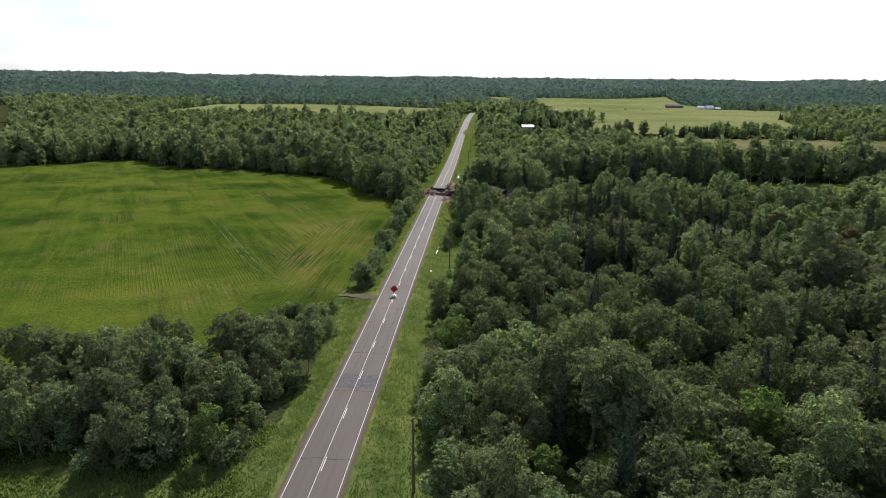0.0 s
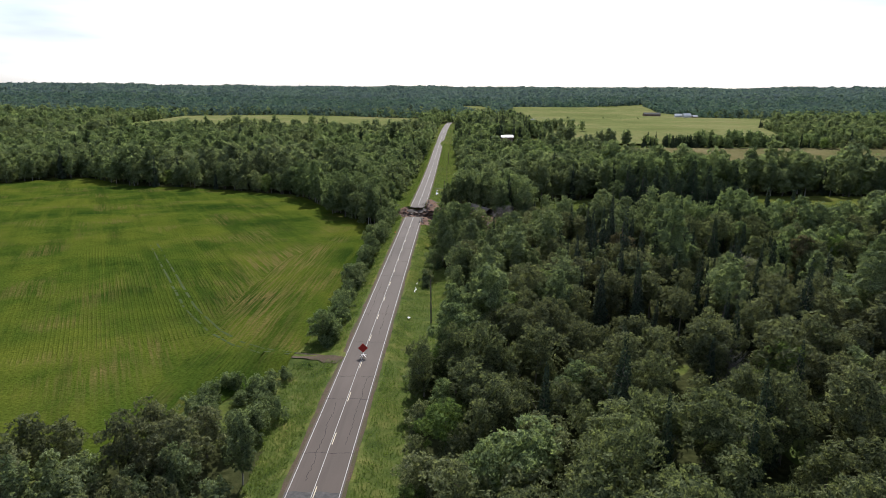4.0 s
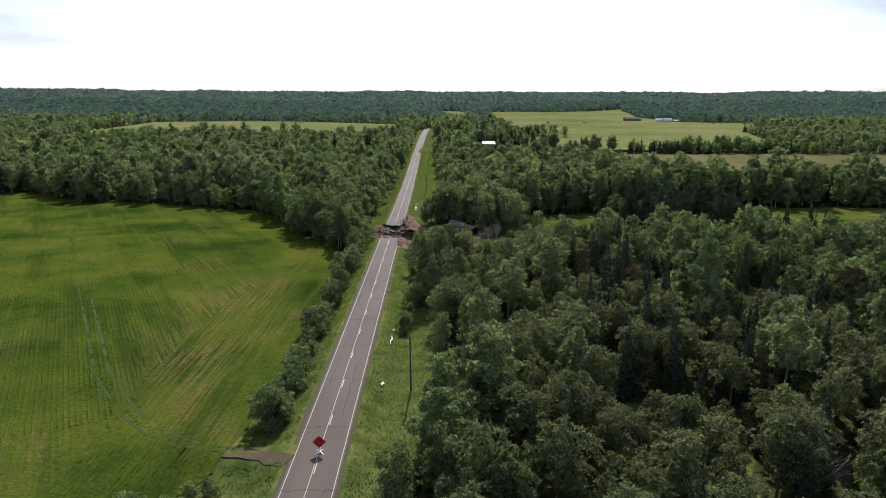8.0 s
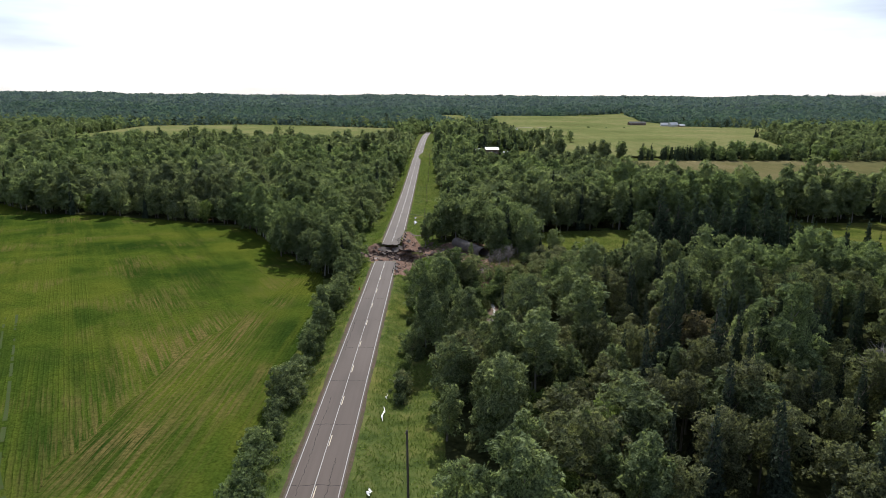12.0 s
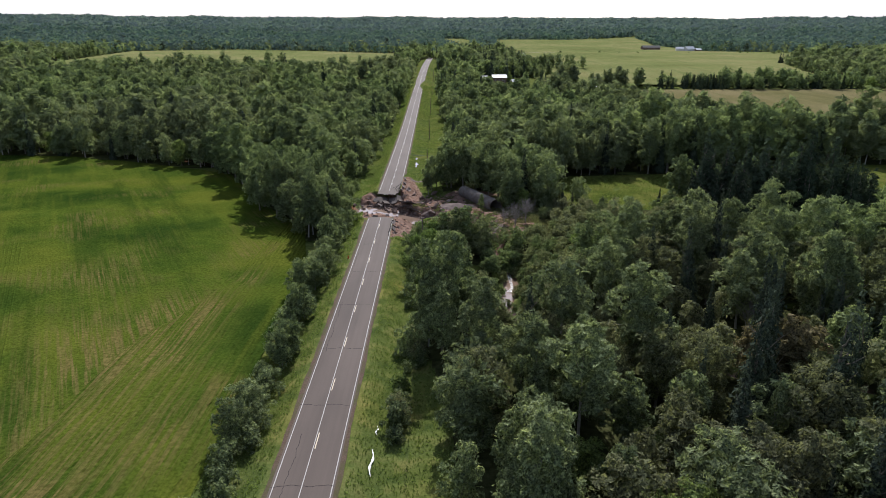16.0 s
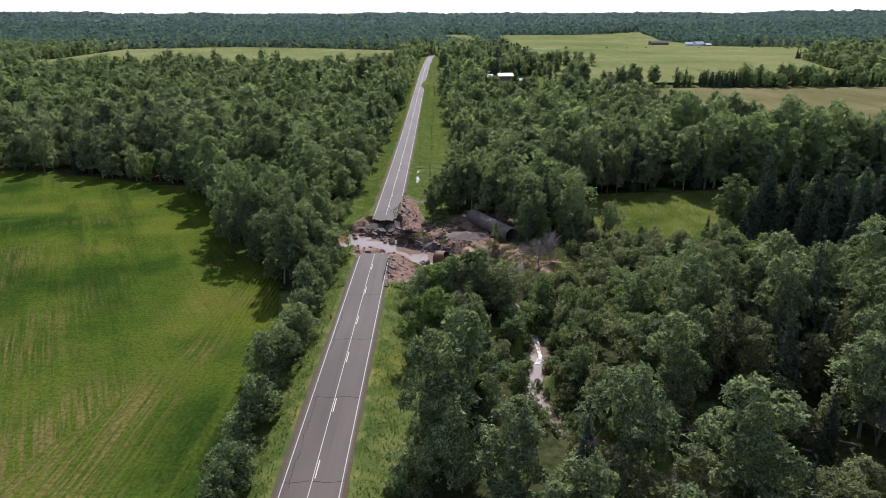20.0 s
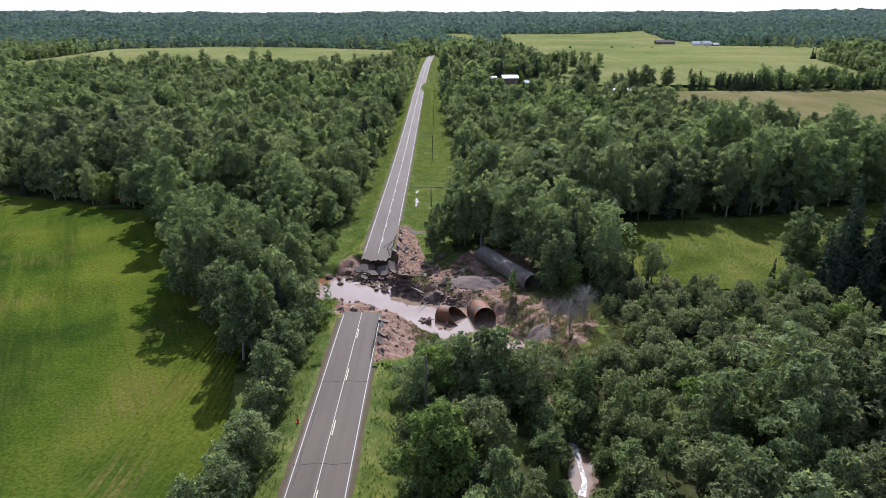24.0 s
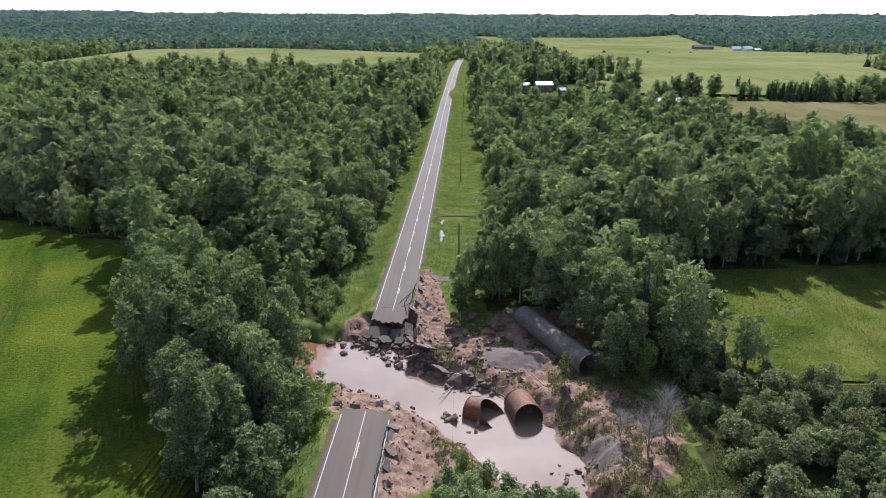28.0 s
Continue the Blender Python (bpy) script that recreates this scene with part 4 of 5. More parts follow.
def joined_trees(name, idx, label):
    """Many trees as one mesh of leaves and trunks."""
    Vs, Fs, Ms, Ts, base = [], [], [], [], 0
    for i in idx:
        kd = str(TK[i])
        cr, st = template(kd, int(TL[i]), int(TV[i]), bool(TI[i]))
        c, s = math.cos(TR[i]), math.sin(TR[i])
        w, h = TH[i] * TW[i], TH[i]
        tint = g.uniform()
        for (v, f), mat in ((cr, KINDS[kd][1]), (st, KINDS[kd][2])) if st is not None else ((cr, KINDS[kd][1]),):
            Vs.append(np.column_stack([TX[i] + w * (c * v[:, 0] - s * v[:, 1]), TY[i] + w * (s * v[:, 0] + c * v[:, 1]), TZ[i] - 0.1 + h * v[:, 2]]).astype(np.float32))
            Fs.append(f + base)
            Ms.append(np.full(len(f), MATS.index(mat)))
            Ts.append(np.full(len(v), tint))
            base += len(v)
    ob = mesh_obj(name, np.concatenate(Vs), np.concatenate(Fs), MATS, mat_index=np.concatenate(Ms), attr={"tint": np.concatenate(Ts)})
    return tagged(ob, label, "forest", kind="stuff")


rest = ~single
joined_trees("woodland", np.where(rest & (TY < 345))[0], "dense mixed broadleaf woodland with a few spruces")
joined_trees("woodland", np.where(rest & (TY >= 345) & (TY < 560))[0], "mixed forest beyond the creek")
joined_trees("woodland", np.where(rest & (TY >= 560))[0], "distant mixed forest with spruce tops")

# far woods to the horizon: uneven clumps of canopy, with haze in the farther leaf colours
fx = []
for y0, y1, sp in ((1000, 1500, 9.5), (1500, 2300, 14.5), (2300, 3400, 23), (3400, 4750, 36)):
    xs, ys = np.meshgrid(np.arange(-y1 * 0.86, y1 * 0.80, sp), np.arange(y0, y1, sp))
    x = (xs + g.uniform(-0.5, 0.5, xs.shape) * sp).ravel()
    y = (ys + g.uniform(-0.5, 0.5, xs.shape) * sp).ravel()
    k = woods(x, y) & (np.abs(x - 13 + 0.04 * y) < y * 0.78 + 40)
    fx.append(np.column_stack([x, y, np.full(len(x), sp)])[k])
FP = np.concatenate(fx)
nl = 10
fz = land_z(FP[:, 0], FP[:, 1])
hh = np.clip(g.normal(12, 2.6, len(FP)), 6, 20) * (1 + 0.2 * lumps(FP[:, 0], FP[:, 1], 90, 3))
d = unit(g.normal(size=(len(FP), nl, 3)) + (0, -0.3, 0.3))
wide_ = (FP[:, 2] * 0.42)[:, None, None]
pos = np.stack([FP[:, 0], FP[:, 1], fz + hh * 0.55], -1)[:, None, :] + d * np.concatenate([wide_, wide_, np.broadcast_to((hh * 0.5)[:, None, None], wide_.shape)], -1)
nrm = unit(d + 0.35 * g.normal(size=d.shape))
sz = np.repeat(FP[:, 2] * 0.52, nl)[:, None]
v, f = leaf_tris(g, pos.reshape(-1, 3), nrm.reshape(-1, 3), sz)
tint = np.repeat(g.uniform(size=len(FP)), nl * 3)
tagged(mesh_obj("far_woods", v, f, [LEAF, NEEDLE, LEAF_FAR, LEAF_RIDGE], mat_index=np.repeat(np.where(FP[:, 1] + 160 * g.normal(size=len(FP)) > 2250, 3, np.where(FP[:, 1] + 120 * g.normal(size=len(FP)) > 1150, 2, (g.uniform(size=len(FP)) < 0.18).astype(int))), nl), attr={"tint": tint}), "endless forest to the horizon, haze painted into its far leaves", "forest", kind="stuff")

# ---- creek water ----
WATER = material("muddy_water", (0.20, 0.10, 0.06), 0.02, 0.5)
_n = Nodes(WATER)
_sx = _n.add("ShaderNodeSeparateXYZ", {"Vector": _n.pos}).outputs["X"]
_silt = _n.step(_n.math('ADD', _sx, _n.math('MULTIPLY', _n.noise(0.5, 3), 3.0)), -8.4, -7.2)
_n.base(_n.mix(_silt, (0.17, 0.078, 0.042), _n.mix(_n.step(_n.noise(0.12, 3), 0.4, 0.65), (0.185, 0.130, 0.096), (0.22, 0.16, 0.122))))
_n.bump(_n.noise(1.6, 3), 0.012, 0.2)
pts = np.concatenate([CREEK[i] * (1 - k)[:, None] + CREEK[i + 1] * k[:, None] for i in range(len(CREEK) - 1) for k in [np.arange(0, 1, 0.25)]])
idx = np.arange(len(pts)) / 4
tan = unit(np.gradient(pts, axis=0))
side = np.column_stack([-tan[:, 1], tan[:, 0]])
wid = (1.7 + 6.9 * smooth01(idx, 4.4, 5.4) * (1 - smooth01(idx, 9.6, 11.0)))[:, None]
V = np.concatenate([np.column_stack([pts + side * wid, np.full(len(pts), WATER_Z)]), np.column_stack([pts - side * wid, np.full(len(pts), WATER_Z)])])
i = np.arange(len(pts) - 1)
tagged(mesh_obj("water", V, np.column_stack([i, i + 1, i + 1 + len(pts), i + len(pts)]), WATER), "still brown flood water in the washed-out creek", "water", kind="structure")
# foam and sky glint are painted white into the riffle's base colour
RIFFLE = material("rippling_water_painted_glint", (0.42, 0.40, 0.37), 0.18, 0.5)
_n = Nodes(RIFFLE)
_n.base(_n.ramp(_n.noise(1.4, 5, 0.65), [(0.38, (0.17, 0.135, 0.115)), (0.6, (0.62, 0.60, 0.57))]))
_n.bump(_n.noise(2.4, 4), 0.3, 0.9)
k = (idx >= 11.2) & (idx <= 13.4)
P_, S_ = pts[k], side[k] * 0.34 * (1 + 0.3 * np.sin(np.arange(k.sum()) * 1.7))[:, None]
V = np.concatenate([np.column_stack([P_ + S_, np.full(len(P_), WATER_Z + 0.05)]), np.column_stack([P_ - S_, np.full(len(P_), WATER_Z + 0.05)])])
i = np.arange(len(P_) - 1)
tagged(mesh_obj("creek_riffle", V, np.column_stack([i, i + 1, i + 1 + len(P_), i + len(P_)]), RIFFLE), "rippling shallow creek in the woods, foam and glint painted white", "water", kind="structure")
puddle = [(6.6, 346, 9, 0.6), (6.4, 358, 5, 0.4)]
for px_, py_, pl, pw in puddle:
    t_ = np.linspace(-1, 1, 12)
    w_ = pw * np.sqrt(1 - t_ ** 2 * 0.97) * (1 + 0.35 * np.sin(t_ * 9 + py_))
    yy_ = py_ + t_ * pl / 2
    z_ = float(land_z(px_, py_)) + 0.16
    V = np.concatenate([np.column_stack([px_ - w_ + 0.15 * np.sin(yy_), yy_, np.full(12, z_)]), np.column_stack([px_ + w_ + 0.15 * np.sin(yy_), yy_, np.full(12, z_)])])
    k = np.arange(11)
    tagged(mesh_obj("ditch_puddle", V, np.column_stack([k, k + 12, k + 13, k + 1]), WATER), "narrow puddle of water in the grassy ditch", "puddle", "puddles in the ditch")

# crumpled white stand-ins lying in the ditch, added for bright marks not identified
SHEET = material("ditch_white", (0.80, 0.80, 0.78), 0.35, 0.4)
for cx, cy, wx, wy in ((6.35, 151.4, 0.55, 1.5), (6.5, 171.5, 0.28, 4.6), (6.6, 177.5, 0.16, 1.8)):
    q, p = np.meshgrid(np.linspace(-1, 1, 8), np.linspace(-1, 1, 16))
    rad = 1 - 0.5 * np.abs(np.sin(5 * p + cy)) * np.abs(q)
    x = cx + q * rad * wx / 2 * (1.1 - np.abs(p) ** 3) + 0.12 * np.sin(4 * p)
    y = cy + p * wy / 2
    z = land_z(x, y) + 0.24 + 0.10 * np.abs(lumps(x, y, 0.3, 4))
    a = (np.arange(15)[:, None] * 8 + np.arange(7)[None]).ravel()
    F = np.column_stack([a, a + 1, a + 9, a + 8])
    V = np.column_stack([x.ravel(), y.ravel(), z.ravel()])
    tagged(mesh_obj("white_patch", np.concatenate([V, V - (0, 0, 0.02)]), np.concatenate([F, F[:, ::-1] + len(V)]), SHEET), "crumpled white stand-in for an unidentified bright mark in the ditch", "plastic sheet", "plastic sheets in the ditch")

# ---- washout: slabs, rocks, pipes ----
def on_land(x, y, lift=0.0):
    return float(land_z(x, y)) + lift


SLABMAT = material("broken_asphalt", (0.13, 0.12, 0.115), 0.9, 0.2)
_n = Nodes(SLABMAT)
_n.base(_n.ramp(_n.noise(2.0, 6, 0.65), [(0.3, (0.060, 0.052, 0.048)), (0.55, (0.115, 0.098, 0.09)), (0.75, (0.20, 0.155, 0.13))]))
_n.bump(_n.noise(7, 4), 0.05)
ROCK = material("washed_rock", (0.2, 0.18, 0.165), 0.9, 0.2)
_n = Nodes(ROCK)
_obj = _n.t.nodes.new("ShaderNodeObjectInfo").outputs["Random"]
_n.base(_n.mix(_n.step(_n.noise(3.0, 5), 0.35, 0.7), _n.ramp(_obj, [(0.0, (0.085, 0.066, 0.056)), (0.5, (0.165, 0.126, 0.106)), (1.0, (0.30, 0.245, 0.21))]), (0.15, 0.10, 0.08)))
_n.bump(_n.noise(8, 4), 0.04)


def slab_mesh(seed, w, l, t):
    """A jagged plate of asphalt."""
    g_ = np.random.default_rng(seed)
    n = 16
    a = np.arange(n) / n * 2 * np.pi + g_.uniform(0, 0.4)
    r = g_.uniform(0.86, 1.08, n)
    sq = 1 / np.maximum(np.abs(np.cos(a)), np.abs(np.sin(a)))
    bm = bmesh.new()
    xy = np.column_stack([w / 2 * r * sq * np.cos(a), l / 2 * r * sq * np.sin(a)])
    warp = lambda p: 0.05 * t * np.sin(p[0] * 1.3 + seed) + 0.12 * math.sin(p[1] * 0.9 + seed)
    top = [bm.verts.new((p[0], p[1], t / 2 + warp(p))) for p in xy]
    bot = [bm.verts.new((p[0] * 0.96 + g_.normal() * 0.05, p[1] * 0.96 + g_.normal() * 0.05, -t / 2 * g_.uniform(0.7, 1.4) + warp(p))) for p in xy]
    bm.faces.new(top)
    bm.faces.new(bot[::-1])
    for i in range(n):
        j = (i + 1) % n
        bm.faces.new((top[i], bot[i], bot[j], top[j]))
    return bm


SLABS = [  # x, y, z, width, length, tilt about x, tilt about y, turn, with line
    (-1.9, 293.7, -2.5, 3.1, 2.6, 27, 6, 10, 0), (1.2, 293.4, -2.6, 2.4, 2.3, 32, -14, -14, 0), (3.0, 294.6, -2.2, 1.6, 2.8, 24, 22, 16, 0), (-0.6, 291.8, -2.7, 2.1, 1.6, 14, 12, 40, 0), (1.9, 291.4, -2.7, 1.8, 1.5, 20, -16, -30, 0), (-3.6, 292.8, -2.5, 1.6, 1.5, 14, -20, 70, 0), (4.0, 291.0, -2.3, 2.0, 1.7, 10, 18, 30, 0), (-2.2, 290.8, -3.2, 1.5, 1.2, 18, 24, 15, 0),
    (5.6, 288.6, -1.9, 2.3, 6.2, -12, 22, 28, 1), (6.9, 285.0, -2.7, 2.4, 2.8, -18, 30, 40, 0), (4.3, 286.4, -2.6, 2.2, 2.6, -30, -16, 10, 0), (8.6, 283.2, -3.0, 2.0, 2.6, 14, 26, 62, 0),
    (3.2, 299.5, -0.75, 1.2, 2.6, -6, 30, 4, 1), (3.9, 303.6, -0.95, 1.0, 2.0, 0, 34, -10, 0), (4.1, 309.5, -1.15, 0.9, 2.6, 0, 38, 6, 0), (3.9, 316.0, -1.2, 0.8, 2.2, 0, 36, 0, 0),
    (3.6, 262.6, -0.5, 0.9, 2.2, 4, 38, 4, 0), (3.75, 257.4, -0.35, 1.1, 1.9, 0, 44, -8, 0), (3.8, 259.6, -0.6, 1.0, 1.5, 10, 30, 40, 0), (3.7, 264.6, -0.6, 1.2, 1.4, 14, 20, 70, 0), (4.2, 254.0, -0.3, 0.8, 1.4, 0, 36, 12, 0),
    (-3.9, 269.4, -0.5, 1.3, 0.8, 20, -20, 20, 0), (-1.6, 269.0, -0.45, 1.4, 0.6, 34, 0, -6, 0), (1.4, 269.6, -0.8, 1.0, 0.7, 30, 6, 12, 0), (12.6, 281.6, -2.9, 1.8, 1.5, 10, 12, 30, 0), (14.8, 283.2, -2.7, 1.6, 1.3, -8, 14, 80, 0)]
for k, (x, y, z, w, l, ax, ay, az, line) in enumerate(SLABS):
    z = max(z, on_land(x, y) + 0.06) if y < 272 or y > 298 else z
    root = thing("asphalt_slab", pose(x, y, z, ax, ay, az), "broken slab of grey asphalt tilted into the washout" if not line else "long broken asphalt slab with a strip of white line", "asphalt slab", "slabs of broken asphalt")
    part("plate", slab_mesh(k + 3, w, l, 0.26), SLABMAT if k % 3 else ASPHALT, root)
    if line:
        b = bmesh.new()
        box(b, w * 0.22, w * 0.22 + 0.13, -l * 0.40, l * 0.40, 0.16, 0.20)
        part("painted_line", b, WHITE, root)


def rock_mesh(seed):
    bm = bmesh.new()
    bmesh.ops.create_icosphere(bm, subdivisions=1, radius=1)
    g_ = np.random.default_rng(seed)
    for v in bm.verts:
        v.co *= g_.uniform(0.55, 1.2)
        v.co.z *= 0.66
    me = bpy.data.meshes.new("rock")
    bm.to_mesh(me)
    bm.free()
    me.materials.append(ROCK)
    return me


ROCKS = [rock_mesh(s) for s in range(7)]
g = np.random.default_rng(23)


def rocks(n, xr, yr, size, cmin=0.0, cmax=99.0, follow=None):
    made = 0
    for _ in range(n * 6):
        if made >= n:
            break
        if follow is not None:
            k = g.uniform(0, len(follow) - 1)
            i0 = int(k)
            p = np.array(follow[i0]) * (1 - k + i0) + np.array(follow[min(i0 + 1, len(follow) - 1)]) * (k - i0)
            x, y = p[0] + g.normal() * xr, p[1] + g.normal() * yr
        else:
            x, y = g.uniform(*xr), g.uniform(*yr)
        cd = float(creek_dist(x, y)[0])
        if not cmin <= cd <= cmax:
            continue
        s = size * float(g.lognormal(0, 0.42))
        o = new("rock", ROCKS[int(g.integers(0, 7))])
        o.matrix_basis = pose(x, y, max(on_land(x, y), WATER_Z - 0.25) + s * 0.42, g.uniform(0, 360), 0, g.uniform(0, 360)) @ Matrix.Diagonal((s, s * g.uniform(0.7, 1.2), s, 1))
        tagged(o, "grey-brown rock washed out of the road bank", "rock", "rocks of the washout")
        made += 1


rocks(110, 1.0, 0.9, 0.48, follow=[(-8.5, 292.5), (-4, 290.6), (0, 288.6), (4, 286), (7, 283.8), (10, 281.6), (12, 280)])
rocks(70, 1.6, 0.9, 0.55, follow=[(-4, 292.5), (-1.5, 291.4), (1, 291), (3.5, 290.6)])
rocks(60, 1.2, 0.8, 0.40, follow=[(9, 282), (11.5, 280.3), (13.5, 279.4), (15, 279.5)])
rocks(26, 0.8, 0.5, 0.34, follow=[(9.0, 272.9), (10.6, 272.2), (12.2, 271.0), (13.4, 269.6)])
rocks(40, (-6, 8), (270, 277), 0.22, 3.5, 12)
rocks(70, (3.5, 16), (284, 299), 0.34, 4, 25)
rocks(22, 0.9, 0.9, 0.25, follow=[(22, 262), (25, 258), (24.5, 264)])

# loose rubble over the mud
n = 5200
x, y = g.uniform(-9, 32, n), g.uniform(250, 322, n)
k = (mud_mask(x, y) > 0.55) & (land_z(x, y) > WATER_Z - 0.15) & ~((np.abs(x) < 3.5) & ((y < 268) | (y > 297)))
x, y = x[k], y[k]
tet = np.array([(1, 0, 0), (-0.6, 0.8, 0), (-0.5, -0.9, 0.05), (0.1, 0.05, 0.75), (0.5, -0.3, 0.45)])
tf = np.array([(0, 1, 4), (1, 3, 4), (1, 2, 3), (2, 4, 3), (2, 0, 4), (0, 2, 1)])
sz = 0.15 * g.lognormal(0, 0.5, len(x))
an = g.uniform(0, 2 * np.pi, len(x))
rot = np.stack([np.cos(an), -np.sin(an), np.sin(an), np.cos(an)], -1).reshape(-1, 2, 2)
P = tet[None] * sz[:, None, None] * g.uniform(0.7, 1.3, (len(x), 5, 3))
P[:, :, :2] = np.einsum('nij,nkj->nki', rot, P[:, :, :2])
base_z = land_z(x, y) + mud_mask(x, y) * (0.26 * lumps(x, y, 2.3, 5) + 0.24 * np.abs(lumps(x, y, 1.1, 6)) - 0.12)
P += np.column_stack([x, y, base_z])[:, None, :]
RUBBLE = material("mud_rubble", (0.2, 0.15, 0.13), 0.95, 0.1)
_n = Nodes(RUBBLE)
_n.base(_n.ramp(_n.t.nodes.new("ShaderNodeNewGeometry").outputs["Random Per Island"], [(0.0, (0.07, 0.05, 0.042)), (0.6, (0.20, 0.145, 0.12)), (1.0, (0.33, 0.28, 0.25))]))
tagged(mesh_obj("rubble", P.reshape(-1, 3), (tf[None] + 5 * np.arange(len(x))[:, None, None]).reshape(-1, 3), RUBBLE), "loose stones and clods strewn over the mud", "rubble", kind="stuff")

HEAP = material("washed_gravel", (0.14, 0.11, 0.10), 0.95, 0.1)
_n = Nodes(HEAP)
_n.base(_n.ramp(_n.noise(5.0, 6, 0.7), [(0.3, (0.085, 0.066, 0.06)), (0.7, (0.19, 0.15, 0.135))]))
_n.bump(_n.noise(6, 5), 0.08)
RUST = material("rusted_corrugated_steel", (0.2, 0.1, 0.05), 0.75, 0.3, 0.35)
_n = Nodes(RUST)
_n.base(_n.mix(_n.step(_n.noise(0.9, 5, 0.6), 0.40, 0.58), _n.ramp(_n.noise(4.0, 5), [(0.3, (0.12, 0.045, 0.02)), (0.7, (0.26, 0.105, 0.045))]), _n.ramp(_n.noise(2.0, 4), [(0.3, (0.05, 0.045, 0.045)), (0.7, (0.13, 0.11, 0.10))])))
GALV = material("weathered_grey_steel", (0.2, 0.19, 0.18), 0.85, 0.2, 0.1)
_n = Nodes(GALV)
_n.base(_n.mix(_n.step(_n.noise(0.7, 5), 0.45, 0.7), _n.ramp(_n.noise(3.0, 5), [(0.3, (0.115, 0.102, 0.092)), (0.7, (0.20, 0.182, 0.166))]), (0.115, 0.088, 0.070)))


def culvert(r, length, mitre=0.0, thick=0.05, ribs=True):
    """Corrugated pipe along +y, open at both ends; the far end may be cut at a slant."""
    n, m = 28, max(12, int(length / 0.14))
    a = np.arange(n) / n * 2 * np.pi
    rows = []
    for shell in (0, 1):
        for i in range(m + 1):
            f = i / m
            rr = r - shell * thick + (0.035 * (i % 2) if ribs else 0)
            y = f * length + mitre * f * (-np.sin(a) * 0.5 - 0.5) * r
            rows.append(np.column_stack([rr * np.cos(a), y * np.ones(n), rr * np.sin(a)]))
    V = np.concatenate(rows)
    F = []
    j = np.arange(n)
    k = (j + 1) % n
    for i in range(m):
        F.append(np.column_stack([i * n + j, i * n + k, (i + 1) * n + k, (i + 1) * n + j]))
        o = (m + 1) * n
        F.append(np.column_stack([o + i * n + j, o + (i + 1) * n + j, o + (i + 1) * n + k, o + i * n + k]))
    for i in (0, m):
        F.append(np.column_stack([i * n + j, (m + 1 + i) * n + j, (m + 1 + i) * n + k, i * n + k]))
    return V, np.concatenate(F)


def pipe_thing(back, mouth, r, mat, label, mitre=0.0):
    back, mouth = Vector(back), Vector(mouth)
    d = mouth - back
    yaw = math.degrees(math.atan2(-d.x, d.y))
    tilt = math.degrees(math.atan2(d.z, math.hypot(d.x, d.y)))
    root = thing("culvert_pipe", Matrix.Translation(back) @ pose(0, 0, 0, 0, 0, yaw) @ pose(0, 0, 0, tilt, 0, 0), label, "culvert pipe", "culvert pipes")
    V, F = culvert(r, d.length, mitre)
    mesh_obj("pipe_wall", V, F, mat, root, smooth=True)
    # disc added near the back end to keep the pipe's inside dark
    b = bmesh.new()
    bmesh.ops.create_cone(b, segments=28, radius1=r - 0.06, radius2=r - 0.06, depth=0.3, cap_ends=True, matrix=pose(0, 0.5, 0, 90, 0, 0))
    part("silt_plug", b, HEAP, root)
    for at in (0.06, d.length - 0.06) if not mitre else (0.06,):
        V, F = culvert(r + 0.07, 0.12, 0, 0.1, False)
        mesh_obj("end_collar", V + (0, at - 0.06, 0), F, mat, root, smooth=True)
    return root


pipe_thing((12.9, 274.2, -4.0), (17.6, 271.6, -3.25), 1.95, RUST, "rusty corrugated steel culvert lying half under water", 1.7)
pipe_thing((19.5, 276.0, -3.5), (20.6, 271.2, -3.2), 1.92, RUST, "rusty corrugated culvert mouth open to the creek", 0.35)
pipe_thing((22.0, 298.4, on_land(22.5, 297.5) + 1.25), (30.0, 281.8, on_land(30.0, 282.5) + 1.15), 1.7, GALV, "long grey corrugated culvert washed against the trees")

# heap of gravel in the washed-out bank
for cx, cy, ax, ay, hgt, turn in ((19.8, 286.2, 5.2, 3.4, 1.0, -0.25), (28.8, 262.5, 2.4, 3.6, 0.3, 0.2)):
    q = np.linspace(-1, 1, 25)
    U, W = np.meshgrid(q, q)
    R2 = np.sqrt(U ** 2 + W ** 2)
    x = cx + (U * math.cos(turn) - W * math.sin(turn)) * ax
    y = cy + (U * math.sin(turn) + W * math.cos(turn)) * ay
    z = land_z(x, y) + hgt * (np.clip(1.02 - R2, -0.35, 1) ** 1.0) + 0.12 * lumps(x, y, 1.2, 2)
    a = (np.arange(24)[:, None] * 25 + np.arange(24)[None]).ravel()
    tagged(mesh_obj("gravel_mound", np.column_stack([x.ravel(), y.ravel(), z.ravel()]), np.column_stack([a, a + 1, a + 26, a + 25]), HEAP, smooth=True), "low heap of dark gravel dropped by the flood", "gravel heap", "gravel heaps")

